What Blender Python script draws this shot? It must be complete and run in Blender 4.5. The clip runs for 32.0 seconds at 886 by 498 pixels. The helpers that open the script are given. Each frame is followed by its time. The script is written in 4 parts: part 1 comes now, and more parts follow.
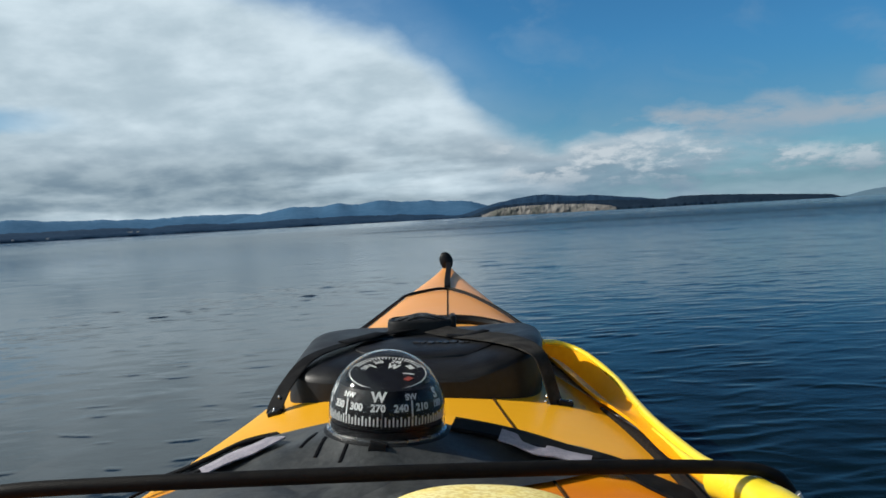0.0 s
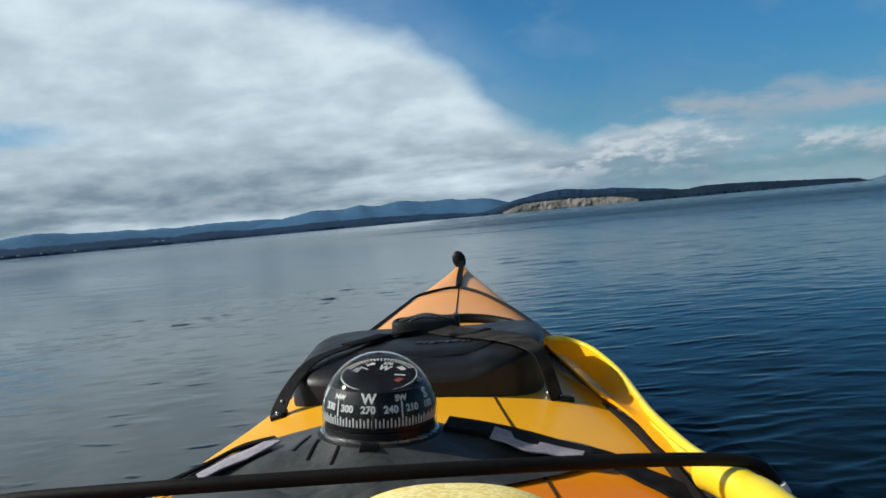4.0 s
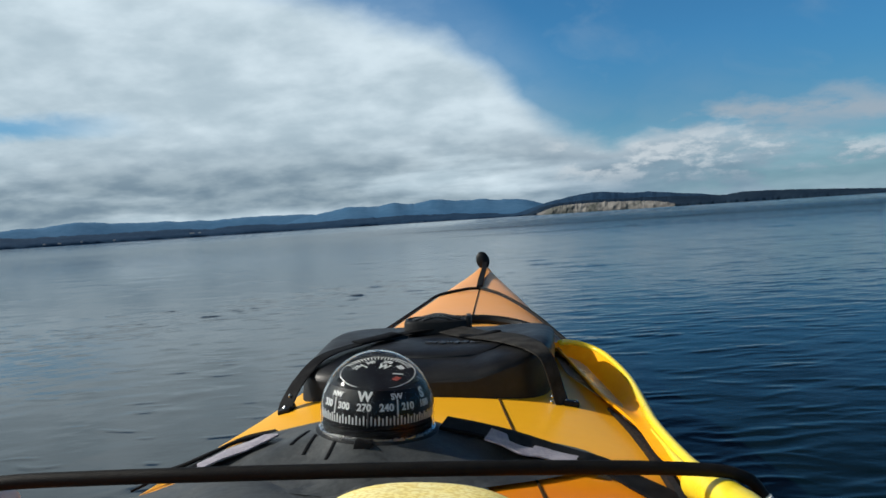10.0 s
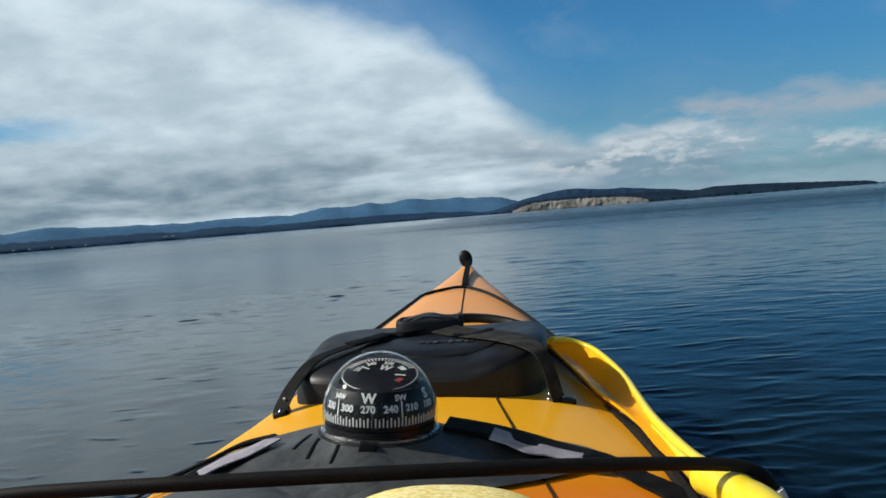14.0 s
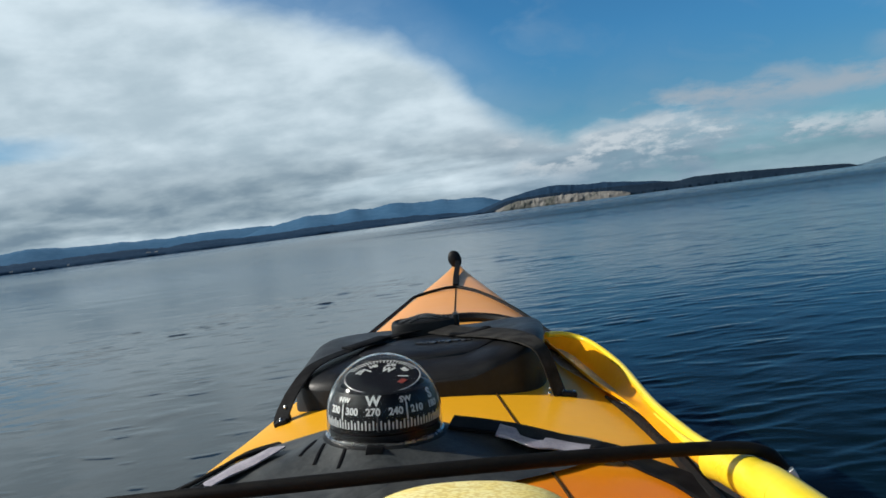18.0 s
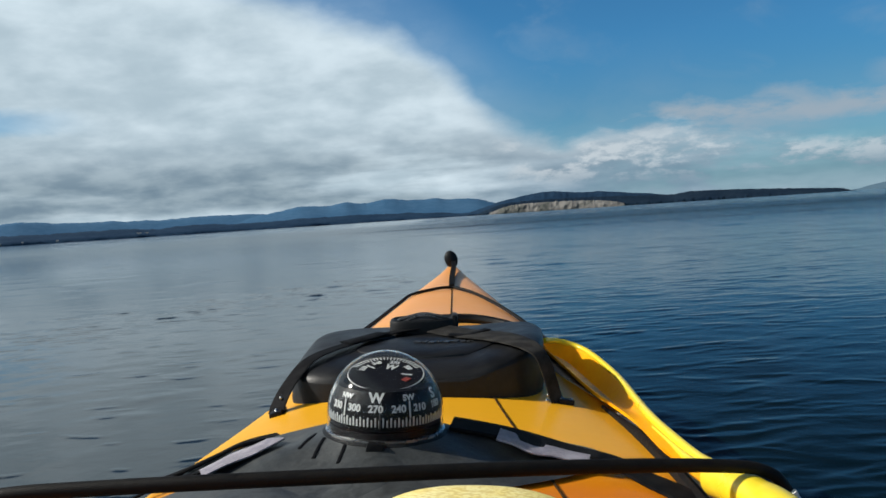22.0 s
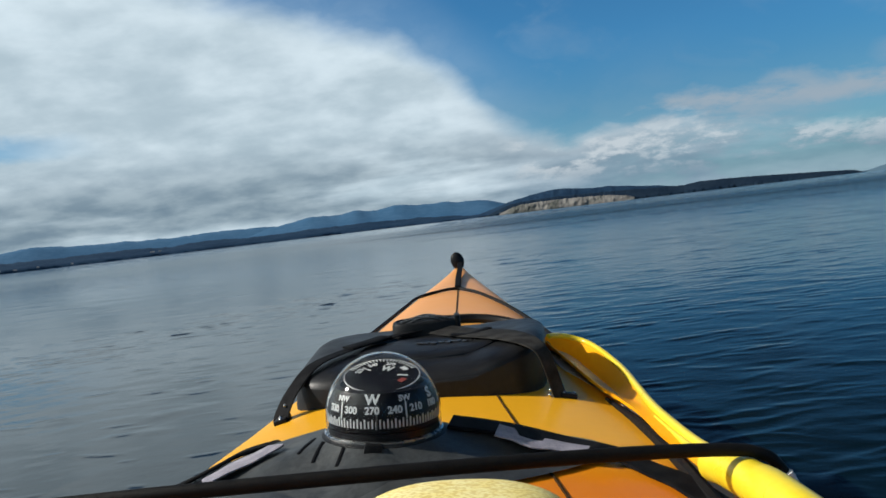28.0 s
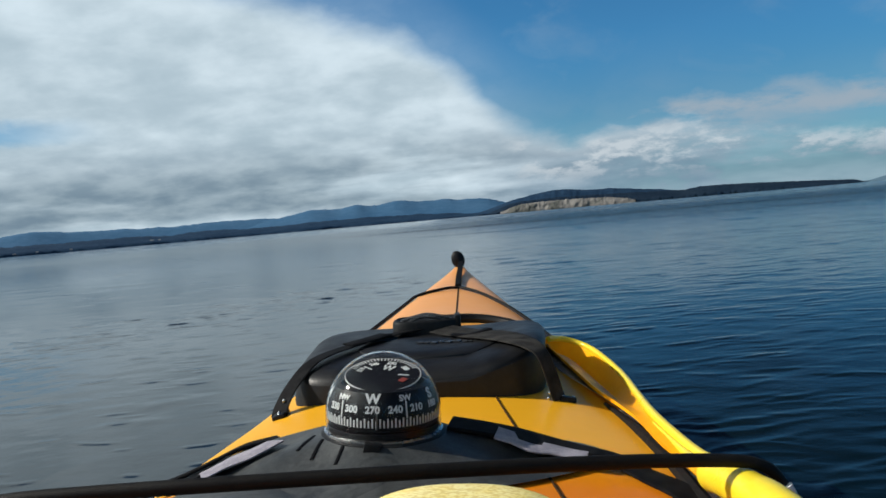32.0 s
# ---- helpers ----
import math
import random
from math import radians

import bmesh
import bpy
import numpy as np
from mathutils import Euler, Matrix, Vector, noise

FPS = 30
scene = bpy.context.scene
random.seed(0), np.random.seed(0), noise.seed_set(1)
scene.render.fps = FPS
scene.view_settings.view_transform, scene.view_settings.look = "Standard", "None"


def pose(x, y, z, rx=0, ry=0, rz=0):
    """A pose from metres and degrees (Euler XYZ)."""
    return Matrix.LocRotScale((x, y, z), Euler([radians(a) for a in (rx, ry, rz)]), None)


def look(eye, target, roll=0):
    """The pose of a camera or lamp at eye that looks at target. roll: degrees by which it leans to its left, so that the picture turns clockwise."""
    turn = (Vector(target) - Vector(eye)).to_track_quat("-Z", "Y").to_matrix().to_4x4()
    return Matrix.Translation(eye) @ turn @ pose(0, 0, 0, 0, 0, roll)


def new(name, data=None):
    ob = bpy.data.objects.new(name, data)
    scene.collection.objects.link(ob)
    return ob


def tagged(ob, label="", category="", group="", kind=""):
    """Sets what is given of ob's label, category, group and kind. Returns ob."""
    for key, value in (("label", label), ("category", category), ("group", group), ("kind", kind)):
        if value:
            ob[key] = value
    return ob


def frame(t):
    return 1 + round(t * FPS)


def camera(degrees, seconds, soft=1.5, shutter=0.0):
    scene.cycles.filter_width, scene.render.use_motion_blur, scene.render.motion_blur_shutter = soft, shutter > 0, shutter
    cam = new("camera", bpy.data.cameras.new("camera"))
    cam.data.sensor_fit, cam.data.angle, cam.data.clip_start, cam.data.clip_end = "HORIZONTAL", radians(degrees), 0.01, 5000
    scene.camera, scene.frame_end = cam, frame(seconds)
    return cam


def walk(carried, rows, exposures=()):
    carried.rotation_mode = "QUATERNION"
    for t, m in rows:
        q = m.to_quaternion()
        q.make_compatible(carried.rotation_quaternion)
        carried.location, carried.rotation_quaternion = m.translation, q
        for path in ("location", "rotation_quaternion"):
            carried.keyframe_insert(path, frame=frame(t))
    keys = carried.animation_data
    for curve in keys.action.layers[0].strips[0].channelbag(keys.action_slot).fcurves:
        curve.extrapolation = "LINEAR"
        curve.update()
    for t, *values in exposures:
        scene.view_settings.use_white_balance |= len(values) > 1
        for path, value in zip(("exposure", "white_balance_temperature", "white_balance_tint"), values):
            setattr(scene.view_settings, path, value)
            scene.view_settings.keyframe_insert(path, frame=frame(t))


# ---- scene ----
# camera: fixed low over the foredeck of the kayak, rocking with it
cam = camera(58.5, 32.0, soft=1.6)
LEAN, PITCH, EYE_HEIGHT = 4.40, -2.11, 0.42
PATH = [
    (0.0, -0.0253, 0.0042, 0.4203, 87.84, 3.18, -1.70),
    (0.5, -0.0119, 0.0021, 0.4189, 87.88, 6.15, -1.27),
    (1.0, -0.0017, 0.0002, 0.4191, 87.88, 6.52, -0.58),
    (1.5, -0.0061, 0.0005, 0.4225, 87.71, 3.60, -0.31),
    (2.0, -0.0162, 0.0016, 0.4237, 87.65, 1.97, -0.76),
    (2.5, -0.0109, 0.0021, 0.4192, 87.90, 5.19, -0.99),
    (3.0, -0.0061, 0.0013, 0.4183, 87.95, 5.83, -0.76),
    (3.5, -0.0017, 0.0002, 0.4207, 87.81, 4.96, -0.26),
    (5.5, 0.0115, -0.0018, 0.4164, 88.12, 6.59, 0.46),
    (6.0, 0.0048, -0.0021, 0.4232, 87.73, 2.56, 0.74),
    (6.5, -0.0006, -0.0013, 0.4235, 87.71, 2.04, 0.43),
    (7.0, 0.0096, -0.0018, 0.4193, 87.95, 5.02, 0.62),
    (7.5, 0.0171, -0.0036, 0.4201, 87.92, 4.96, 1.20),
    (8.0, 0.0200, -0.0051, 0.4225, 87.82, 3.36, 1.73),
    (8.5, 0.0189, -0.0042, 0.4189, 88.07, 3.55, 1.63),
    (9.0, 0.0124, -0.0034, 0.4216, 87.86, 3.00, 1.23),
    (9.5, 0.0247, -0.0048, 0.4171, 88.14, 5.87, 1.61),
    (10.0, 0.0281, -0.0068, 0.4205, 87.99, 3.69, 2.29),
    (10.5, 0.0164, -0.0067, 0.4251, 87.70, 0.65, 2.02),
    (11.0, 0.0159, -0.0038, 0.4184, 88.11, 2.64, 1.60),
    (11.5, 0.0233, -0.0053, 0.4208, 87.92, 4.45, 1.77),
    (12.0, 0.0230, -0.0065, 0.4225, 87.86, 2.20, 2.20),
    (12.5, 0.0115, -0.0052, 0.4226, 87.87, 0.42, 1.70),
    (13.0, 0.0084, -0.0029, 0.4218, 87.85, 2.19, 1.09),
    (13.5, 0.0097, -0.0024, 0.4212, 87.86, 3.72, 0.87),
    (15.5, 0.0028, -0.0015, 0.4248, 87.50, 6.12, -0.19),
    (16.0, 0.0129, -0.0018, 0.4145, 88.27, 6.53, 0.60),
    (16.5, -0.0003, -0.0013, 0.4238, 87.68, 2.44, 0.37),
    (17.0, -0.0094, 0.0005, 0.4251, 87.54, 2.84, -0.42),
    (17.5, -0.0075, 0.0016, 0.4179, 87.96, 6.14, -0.93),
    (18.0, -0.0007, -0.0003, 0.4196, 87.83, 7.32, -0.66),
    (18.5, -0.0142, 0.0023, 0.4207, 87.83, 3.31, -0.87),
    (19.0, -0.0099, 0.0017, 0.4178, 87.94, 6.93, -1.27),
    (19.5, -0.0068, 0.0015, 0.4178, 87.97, 6.19, -0.89),
    (20.0, -0.0114, 0.0017, 0.4215, 87.77, 3.77, -0.76),
    (20.5, -0.0109, 0.0021, 0.4194, 87.87, 5.54, -1.08),
    (21.0, -0.0078, 0.0011, 0.4212, 87.73, 6.00, -0.94),
    (21.5, -0.0038, 0.0009, 0.4185, 87.94, 6.08, -0.62),
    (22.0, -0.0163, 0.0025, 0.4218, 87.73, 3.76, -1.14),
    (22.5, -0.0097, 0.0017, 0.4173, 87.98, 7.03, -1.27),
    (23.0, -0.0106, 0.0023, 0.4178, 87.99, 5.19, -0.98),
    (23.5, -0.0187, 0.0033, 0.4197, 87.89, 3.33, -1.22),
    (24.0, -0.0090, 0.0021, 0.4165, 88.06, 6.28, -1.06),
    (24.5, -0.0046, 0.0014, 0.4170, 88.06, 5.69, -0.60),
    (25.0, -0.0064, 0.0016, 0.4179, 88.02, 4.39, -0.48),
    (25.5, -0.0131, 0.0021, 0.4204, 87.87, 2.97, -0.72),
    (27.5, -0.0096, 0.0015, 0.4202, 87.89, 2.98, -0.44),
    (28.0, 0.0010, 0.0000, 0.4169, 88.04, 6.76, -0.39),
    (28.5, 0.0045, -0.0002, 0.4161, 88.15, 5.75, 0.10),
    (29.0, 0.0002, -0.0008, 0.4225, 87.75, 2.92, 0.31),
    (29.5, -0.0058, 0.0009, 0.4195, 87.95, 2.94, -0.14),
    (30.0, -0.0017, 0.0009, 0.4166, 88.09, 5.95, -0.43),
    (30.5, -0.0017, 0.0005, 0.4195, 87.91, 4.72, -0.19),
    (31.0, 0.0059, -0.0010, 0.4190, 87.94, 5.57, 0.23),
    (31.5, -0.0080, 0.0001, 0.4230, 87.73, 1.89, -0.11),
    (32.0, -0.0029, 0.0006, 0.4205, 87.83, 5.01, -0.36),
]
walk(cam, [(t, pose(x, y, z, rx, ry, rz)) for t, x, y, z, rx, ry, rz in PATH])

# the kayak's own axes: x to starboard, y to the bow, z up from the eye; it heels to starboard
BOAT = pose(0, 0, EYE_HEIGHT, 0, LEAN, 0)

SUN_AZ, SUN_EL = -86.0, 35.0      # degrees clockwise from the bow, degrees up


# ---------------------------------------------------------------- node helpers
class Tree:
    """Short forms for building a node tree."""

    def __init__(self, tree):
        self.t = tree

    def node(self, kind, **props):
        n = self.t.nodes.new(kind)
        for k, v in props.items():
            if k == "operation":
                n.operation = v
            elif k == "blend_type":
                n.blend_type = v
            elif k == "data_type":
                n.data_type = v
            elif k == "interpolation_type":
                n.interpolation_type = v
        return n

    def put(self, socket, value):
        if isinstance(value, bpy.types.NodeSocket):
            self.t.links.new(value, socket)
        elif value is not None:
            socket.default_value = value

    def math(self, op, a, b=None, c=None, clamp=False):
        n = self.node("ShaderNodeMath", operation=op)
        n.use_clamp = clamp
        for s, v in zip(n.inputs, (a, b, c)):
            self.put(s, v)
        return n.outputs[0]

    def remap(self, v, a, b, c=0.0, d=1.0, smooth=True):
        n = self.node("ShaderNodeMapRange", interpolation_type="SMOOTHSTEP" if smooth else "LINEAR")
        for s, x in zip(n.inputs, (v, a, b, c, d)):
            self.put(s, x)
        return n.outputs[0]

    def noise(self, vec, scale, detail=4.0, rough=0.55, distort=0.0):
        n = self.node("ShaderNodeTexNoise")
        self.put(n.inputs["Vector"], vec)
        n.inputs["Scale"].default_value = scale
        n.inputs["Detail"].default_value = detail
        n.inputs["Roughness"].default_value = rough
        n.inputs["Distortion"].default_value = distort
        return n.outputs[0]

    def xyz(self, x, y, z):
        n = self.node("ShaderNodeCombineXYZ")
        for s, v in zip(n.inputs, (x, y, z)):
            self.put(s, v)
        return n.outputs[0]

    def split(self, v):
        n = self.node("ShaderNodeSeparateXYZ")
        self.put(n.inputs[0], v)
        return n.outputs

    def mix(self, f, a, b, blend="MIX"):
        n = self.node("ShaderNodeMix", data_type="RGBA", blend_type=blend)
        for s, v in ((n.inputs[0], f), (n.inputs[6], a), (n.inputs[7], b)):
            if isinstance(v, tuple) and len(v) == 3:
                v = (*v, 1)
            self.put(s, v)
        return n.outputs[2]

    def scaled(self, vec, sx, sy, sz):
        n = self.node("ShaderNodeMapping")
        self.put(n.inputs["Vector"], vec)
        n.inputs["Scale"].default_value = (sx, sy, sz)
        return n.outputs[0]

    def curve(self, v, points):
        n = self.node("ShaderNodeFloatCurve")
        self.put(n.inputs["Value"], v)
        c = n.mapping.curves[0]
        c.points[0].location, c.points[1].location = points[0], points[-1]
        for p in points[1:-1]:
            c.points.new(*p)
        n.mapping.update()
        return n.outputs[0]

    def bump(self, height, strength, distance, normal=None):
        n = self.node("ShaderNodeBump")
        self.put(n.inputs["Height"], height)
        self.put(n.inputs["Strength"], strength)
        n.inputs["Distance"].default_value = distance
        if normal is not None:
            self.put(n.inputs["Normal"], normal)
        return n.outputs[0]


# ---------------------------------------------------------------- world: blue sky and a great cloud bank
def make_world():
    world = bpy.data.worlds.new("world")
    scene.world = world
    world.use_nodes = True
    world.node_tree.nodes.clear()
    T = Tree(world.node_tree)
    sky = T.node("ShaderNodeTexSky")
    sky.sky_type, sky.sun_disc = "NISHITA", False
    sky.sun_elevation, sky.sun_rotation = radians(SUN_EL), radians(SUN_AZ)
    sky.air_density, sky.dust_density, sky.ozone_density = 1.0, 0.0, 3.0
    way = T.node("ShaderNodeTexCoord").outputs["Generated"]
    x, y, z = T.split(way)
    az = T.math("MULTIPLY", T.math("ARCTAN2", x, y), 57.2958)
    el = T.math("MULTIPLY", T.math("ARCSINE", z), 57.2958)
    # cloud texture lies on a flat layer overhead, so that it draws out into streaks towards the horizon
    height = T.math("ADD", T.math("MAXIMUM", z, 0.0), 0.30)
    layer = T.xyz(T.math("DIVIDE", x, height), T.math("DIVIDE", y, height), 0.0)
    billow = T.noise(layer, 2.7, 5, 0.52, 0.15)
    fine = T.noise(layer, 7.0, 5, 0.52, 0.1)
    flat = T.xyz(T.math("MULTIPLY", az, 0.085), T.math("MULTIPLY", el, 0.15), 0.0)
    tuft = T.noise(flat, 2.6, 7, 0.56, 0.3)
    # upper edge of the bank against azimuth
    edge = T.math("MULTIPLY", T.curve(T.remap(az, -60, 60, 0, 1, False), [
        (0.0, 1.0), (0.20, 0.70), (0.235, 0.42), (0.275, 0.335), (0.333, 0.308), (0.39, 0.274), (0.428, 0.250), (0.461, 0.233), (0.494, 0.202),
        (0.517, 0.167), (0.537, 0.129), (0.553, 0.104), (0.568, 0.088), (0.59, 0.080), (0.612, 0.086), (0.636, 0.090), (0.67, 0.076), (0.75, 0.055), (1.0, 0.05)]), 60.0)
    ragged = T.math("ADD", el, T.math("MULTIPLY", T.math("SUBTRACT", billow, 0.5), 2.6))
    ragged = T.math("ADD", ragged, T.math("MULTIPLY", T.math("SUBTRACT", tuft, 0.5), 2.2))
    under = T.math("SUBTRACT", edge, ragged)
    bank = T.remap(under, T.remap(az, 5, 13, -2.0, -0.6), T.remap(az, 5, 13, 1.7, 0.7))
    # the bank is solid to port and breaks up into small cumulus to starboard
    solid = T.remap(az, 6.0, 28.0, 1.0, 0.0)
    heap = T.noise(T.xyz(T.math("MULTIPLY", az, 0.12), T.math("MULTIPLY", el, 0.30), 3.0), 1.9, 8, 0.62, 0.0)
    puffs = T.math("MULTIPLY_ADD", T.remap(heap, 0.40, 0.60), 0.40, 0.52)
    bank = T.math("MULTIPLY", bank, T.math("ADD", solid, T.math("MULTIPLY", T.math("SUBTRACT", 1.0, solid), puffs)))
    # blue hole to port
    hole_el = T.math("ADD", T.math("SUBTRACT", el, 7.6), T.math("MULTIPLY", T.math("SUBTRACT", tuft, 0.5), 2.4))
    hole = T.math("MULTIPLY", T.remap(az, -31.0, -21.0, 1.0, 0.0), T.remap(T.math("ABSOLUTE", hole_el), 0.1, 1.1, 1.0, 0.0))
    bank = T.math("MULTIPLY", bank, T.math("SUBTRACT", 1.0, T.math("MULTIPLY", hole, 0.8)))
    # long torn wisps to starboard
    wisp_mid = T.remap(az, 7.0, 18.5, 3.6, 5.7)
    wisp_off = T.math("ABSOLUTE", T.math("SUBTRACT", T.math("ADD", el, T.math("MULTIPLY", T.math("SUBTRACT", tuft, 0.5), 3.0)), wisp_mid))
    wisp = T.math("MULTIPLY", T.remap(wisp_off, 0.0, 2.0, 1.0, 0.0), T.math("MULTIPLY", T.remap(az, 8.5, 14.5), T.remap(az, 33.0, 44.0, 1.0, 0.3)))
    torn = T.noise(T.xyz(T.math("MULTIPLY", az, 0.075), T.math("MULTIPLY", T.math("MULTIPLY_ADD", az, 0.03, el), 0.34), 9.0), 1.7, 7, 0.58, 0.2)
    wisp = T.math("MULTIPLY", wisp, T.remap(T.math("MULTIPLY_ADD", heap, 0.5, T.math("MULTIPLY", torn, 0.5)), 0.40, 0.58, 0.12, 1.0))
    # ragged grey cloud between the cumulus and the wisps
    below = T.math("ADD", T.math("SUBTRACT", wisp_mid, el), T.math("MULTIPLY", T.math("SUBTRACT", tuft, 0.5), 2.5))
    rags = T.math("MULTIPLY", T.math("MULTIPLY", T.remap(below, -0.6, 0.5), T.remap(el, 1.0, 2.6)), T.math("MULTIPLY", T.remap(az, 7.0, 12.0), T.remap(az, 19.0, 30.0, 1.0, 0.30)))
    rags = T.math("MULTIPLY", rags, T.remap(T.math("MULTIPLY_ADD", heap, 0.5, T.math("MULTIPLY", torn, 0.5)), 0.36, 0.54, 0.40, 0.92))
    wisp = T.math("MAXIMUM", wisp, rags)
    # a torn plume climbing away from the end of the wisps
    plume_off = T.math("ABSOLUTE", T.math("SUBTRACT", T.math("SUBTRACT", az, 33.5), T.math("MULTIPLY", T.math("SUBTRACT", el, 9.5), 0.7)))
    plume = T.math("MULTIPLY", T.remap(plume_off, 0.3, 3.8, 0.50, 0.0), T.math("MULTIPLY", T.remap(el, 5.5, 7.5), T.remap(el, 10.0, 13.5, 1.0, 0.0)))
    wisp = T.math("MAXIMUM", wisp, T.math("MULTIPLY", plume, T.remap(tuft, 0.36, 0.60)))
    veil = T.math("MULTIPLY", T.remap(T.noise(flat, 1.8, 6, 0.55, 0.5), 0.46, 0.75), T.remap(el, 4, 9, 0.0, 0.16))
    veil = T.math("MAXIMUM", veil, T.math("MULTIPLY", T.remap(under, -7.0, 0.0, 0.0, 0.24), T.remap(tuft, 0.30, 0.65, 0.5, 1.0)))
    haze = T.remap(el, 0.0, 6.5, 0.85, 0.0)
    cover = T.math("MAXIMUM", T.math("MAXIMUM", bank, haze), T.math("MAXIMUM", wisp, veil))
    cover = T.math("MULTIPLY", cover, 1.0, clamp=True)
    # brightness of the cloud: white towards its upper edge, slate bands low down, pale again at the horizon
    bands = T.noise(T.xyz(T.math("MULTIPLY", az, 0.035), T.math("MULTIPLY", el, 0.23), 5.0), 1.7, 6, 0.50, 0.15)
    lows = T.math("MULTIPLY", T.remap(el, 0.3, 1.9, 0.35, 1.0), T.remap(el, 2.8, 7.6, 1.0, 0.12))
    shade = T.math("MULTIPLY", T.remap(bands, 0.31, 0.54), T.math("MULTIPLY", lows, T.remap(az, -14.0, 10.0, 1.0, 0.92)))
    lump = T.math("ADD", T.math("MULTIPLY_ADD", fine, 0.45, T.math("MULTIPLY", billow, 0.55)), T.remap(under, 0.0, 9.0, 0.09, -0.03))
    white = T.mix(T.remap(lump, 0.34, 0.70), (0.475, 0.60, 0.680), (0.725, 0.855, 0.935))
    grey = T.mix(T.remap(fine, 0.3, 0.7), (0.180, 0.262, 0.335), (0.315, 0.41, 0.475))
    cloud = T.mix(shade, white, grey)
    thin = T.math("MAXIMUM", T.math("SUBTRACT", 1.0, bank), 0.60)
    cloud = T.mix(T.math("MULTIPLY", thin, T.remap(az, 0, 12)), cloud, T.mix(T.remap(el, 1.0, 5.0), (0.140, 0.245, 0.360), (0.33, 0.42, 0.505)))
    crest = T.math("MULTIPLY", T.remap(under, 1.7, 0.3), T.math("MULTIPLY", T.remap(az, 4, 9), T.remap(az, 18, 26, 1.0, 0.35)))
    cloud = T.mix(T.math("MULTIPLY", crest, T.math("MULTIPLY", bank, 0.55)), cloud, (0.57, 0.65, 0.71))
    cap = T.math("MULTIPLY", T.remap(heap, 0.47, 0.60), T.math("MULTIPLY", T.remap(az, 3, 9), bank))
    cloud = T.mix(T.math("MULTIPLY", T.math("MULTIPLY", cap, T.remap(el, 1.2, 3.4)), 0.9), cloud, (0.60, 0.67, 0.72))
    blue = T.mix(1.0, sky.outputs[0], SKY_TINT, "MULTIPLY")
    blue = T.mix(T.math("MULTIPLY", T.remap(el, 6.0, 12.0), 0.16), blue, T.mix(1.0, blue, (2.0, 2.0, 2.0), "MULTIPLY"))
    blue = T.mix(T.remap(el, 15.0, 27.0), blue, T.mix(1.0, blue, (0.15, 0.175, 0.25), "MULTIPLY"))
    colour = T.mix(cover, blue, cloud)
    back = T.node("ShaderNodeBackground")
    T.put(back.inputs[0], colour)
    back.inputs[1].default_value = 0.97
    out = T.node("ShaderNodeOutputWorld")
    T.put(out.inputs[0], back.outputs[0])


SKY_TINT = (0.0248, 0.0620, 0.0815)
make_world()
sun = new("sun", bpy.data.lights.new("sun", "SUN"))
sun.data.energy, sun.data.angle, sun.data.color = 4.9, radians(0.53), (1.0, 0.95, 0.86)
sun_way = Vector((math.sin(radians(SUN_AZ)) * math.cos(radians(SUN_EL)), math.cos(radians(SUN_AZ)) * math.cos(radians(SUN_EL)), math.sin(radians(SUN_EL))))
sun.matrix_world = look(sun_way * 30, (0, 0, 0))


# ---------------------------------------------------------------- materials
def principled(name):
    m = bpy.data.materials.new(name)
    m.use_nodes = True
    T = Tree(m.node_tree)
    return m, T, m.node_tree.nodes["Principled BSDF"]


def plain(name, a, b, rough=0.5, metal=0.0, scale=40.0, bump=0.15, bump_scale=300.0, depth=0.0006, coat=0.0, spec=0.5):
    """Two tones of one colour, mottled at two scales, with fine relief."""
    m, T, p = principled(name)
    co = T.node("ShaderNodeTexCoord").outputs["Object"]
    n1, n2 = T.noise(co, scale, 5, 0.6), T.noise(co, scale * 7, 3, 0.6)
    f = T.math("MULTIPLY_ADD", n2, 0.4, T.math("MULTIPLY", n1, 0.6))
    T.put(p.inputs["Base Color"], T.mix(T.remap(f, 0.35, 0.65), a, b))
    T.put(p.inputs["Roughness"], T.remap(n1, 0.3, 0.7, rough * 0.8, min(1, rough * 1.25), False))
    p.inputs["Metallic"].default_value = metal
    p.inputs["Coat Weight"].default_value = coat
    p.inputs["Specular IOR Level"].default_value = spec
    if bump:
        T.put(p.inputs["Normal"], T.bump(T.noise(co, bump_scale, 4, 0.6), bump, depth))
    return m


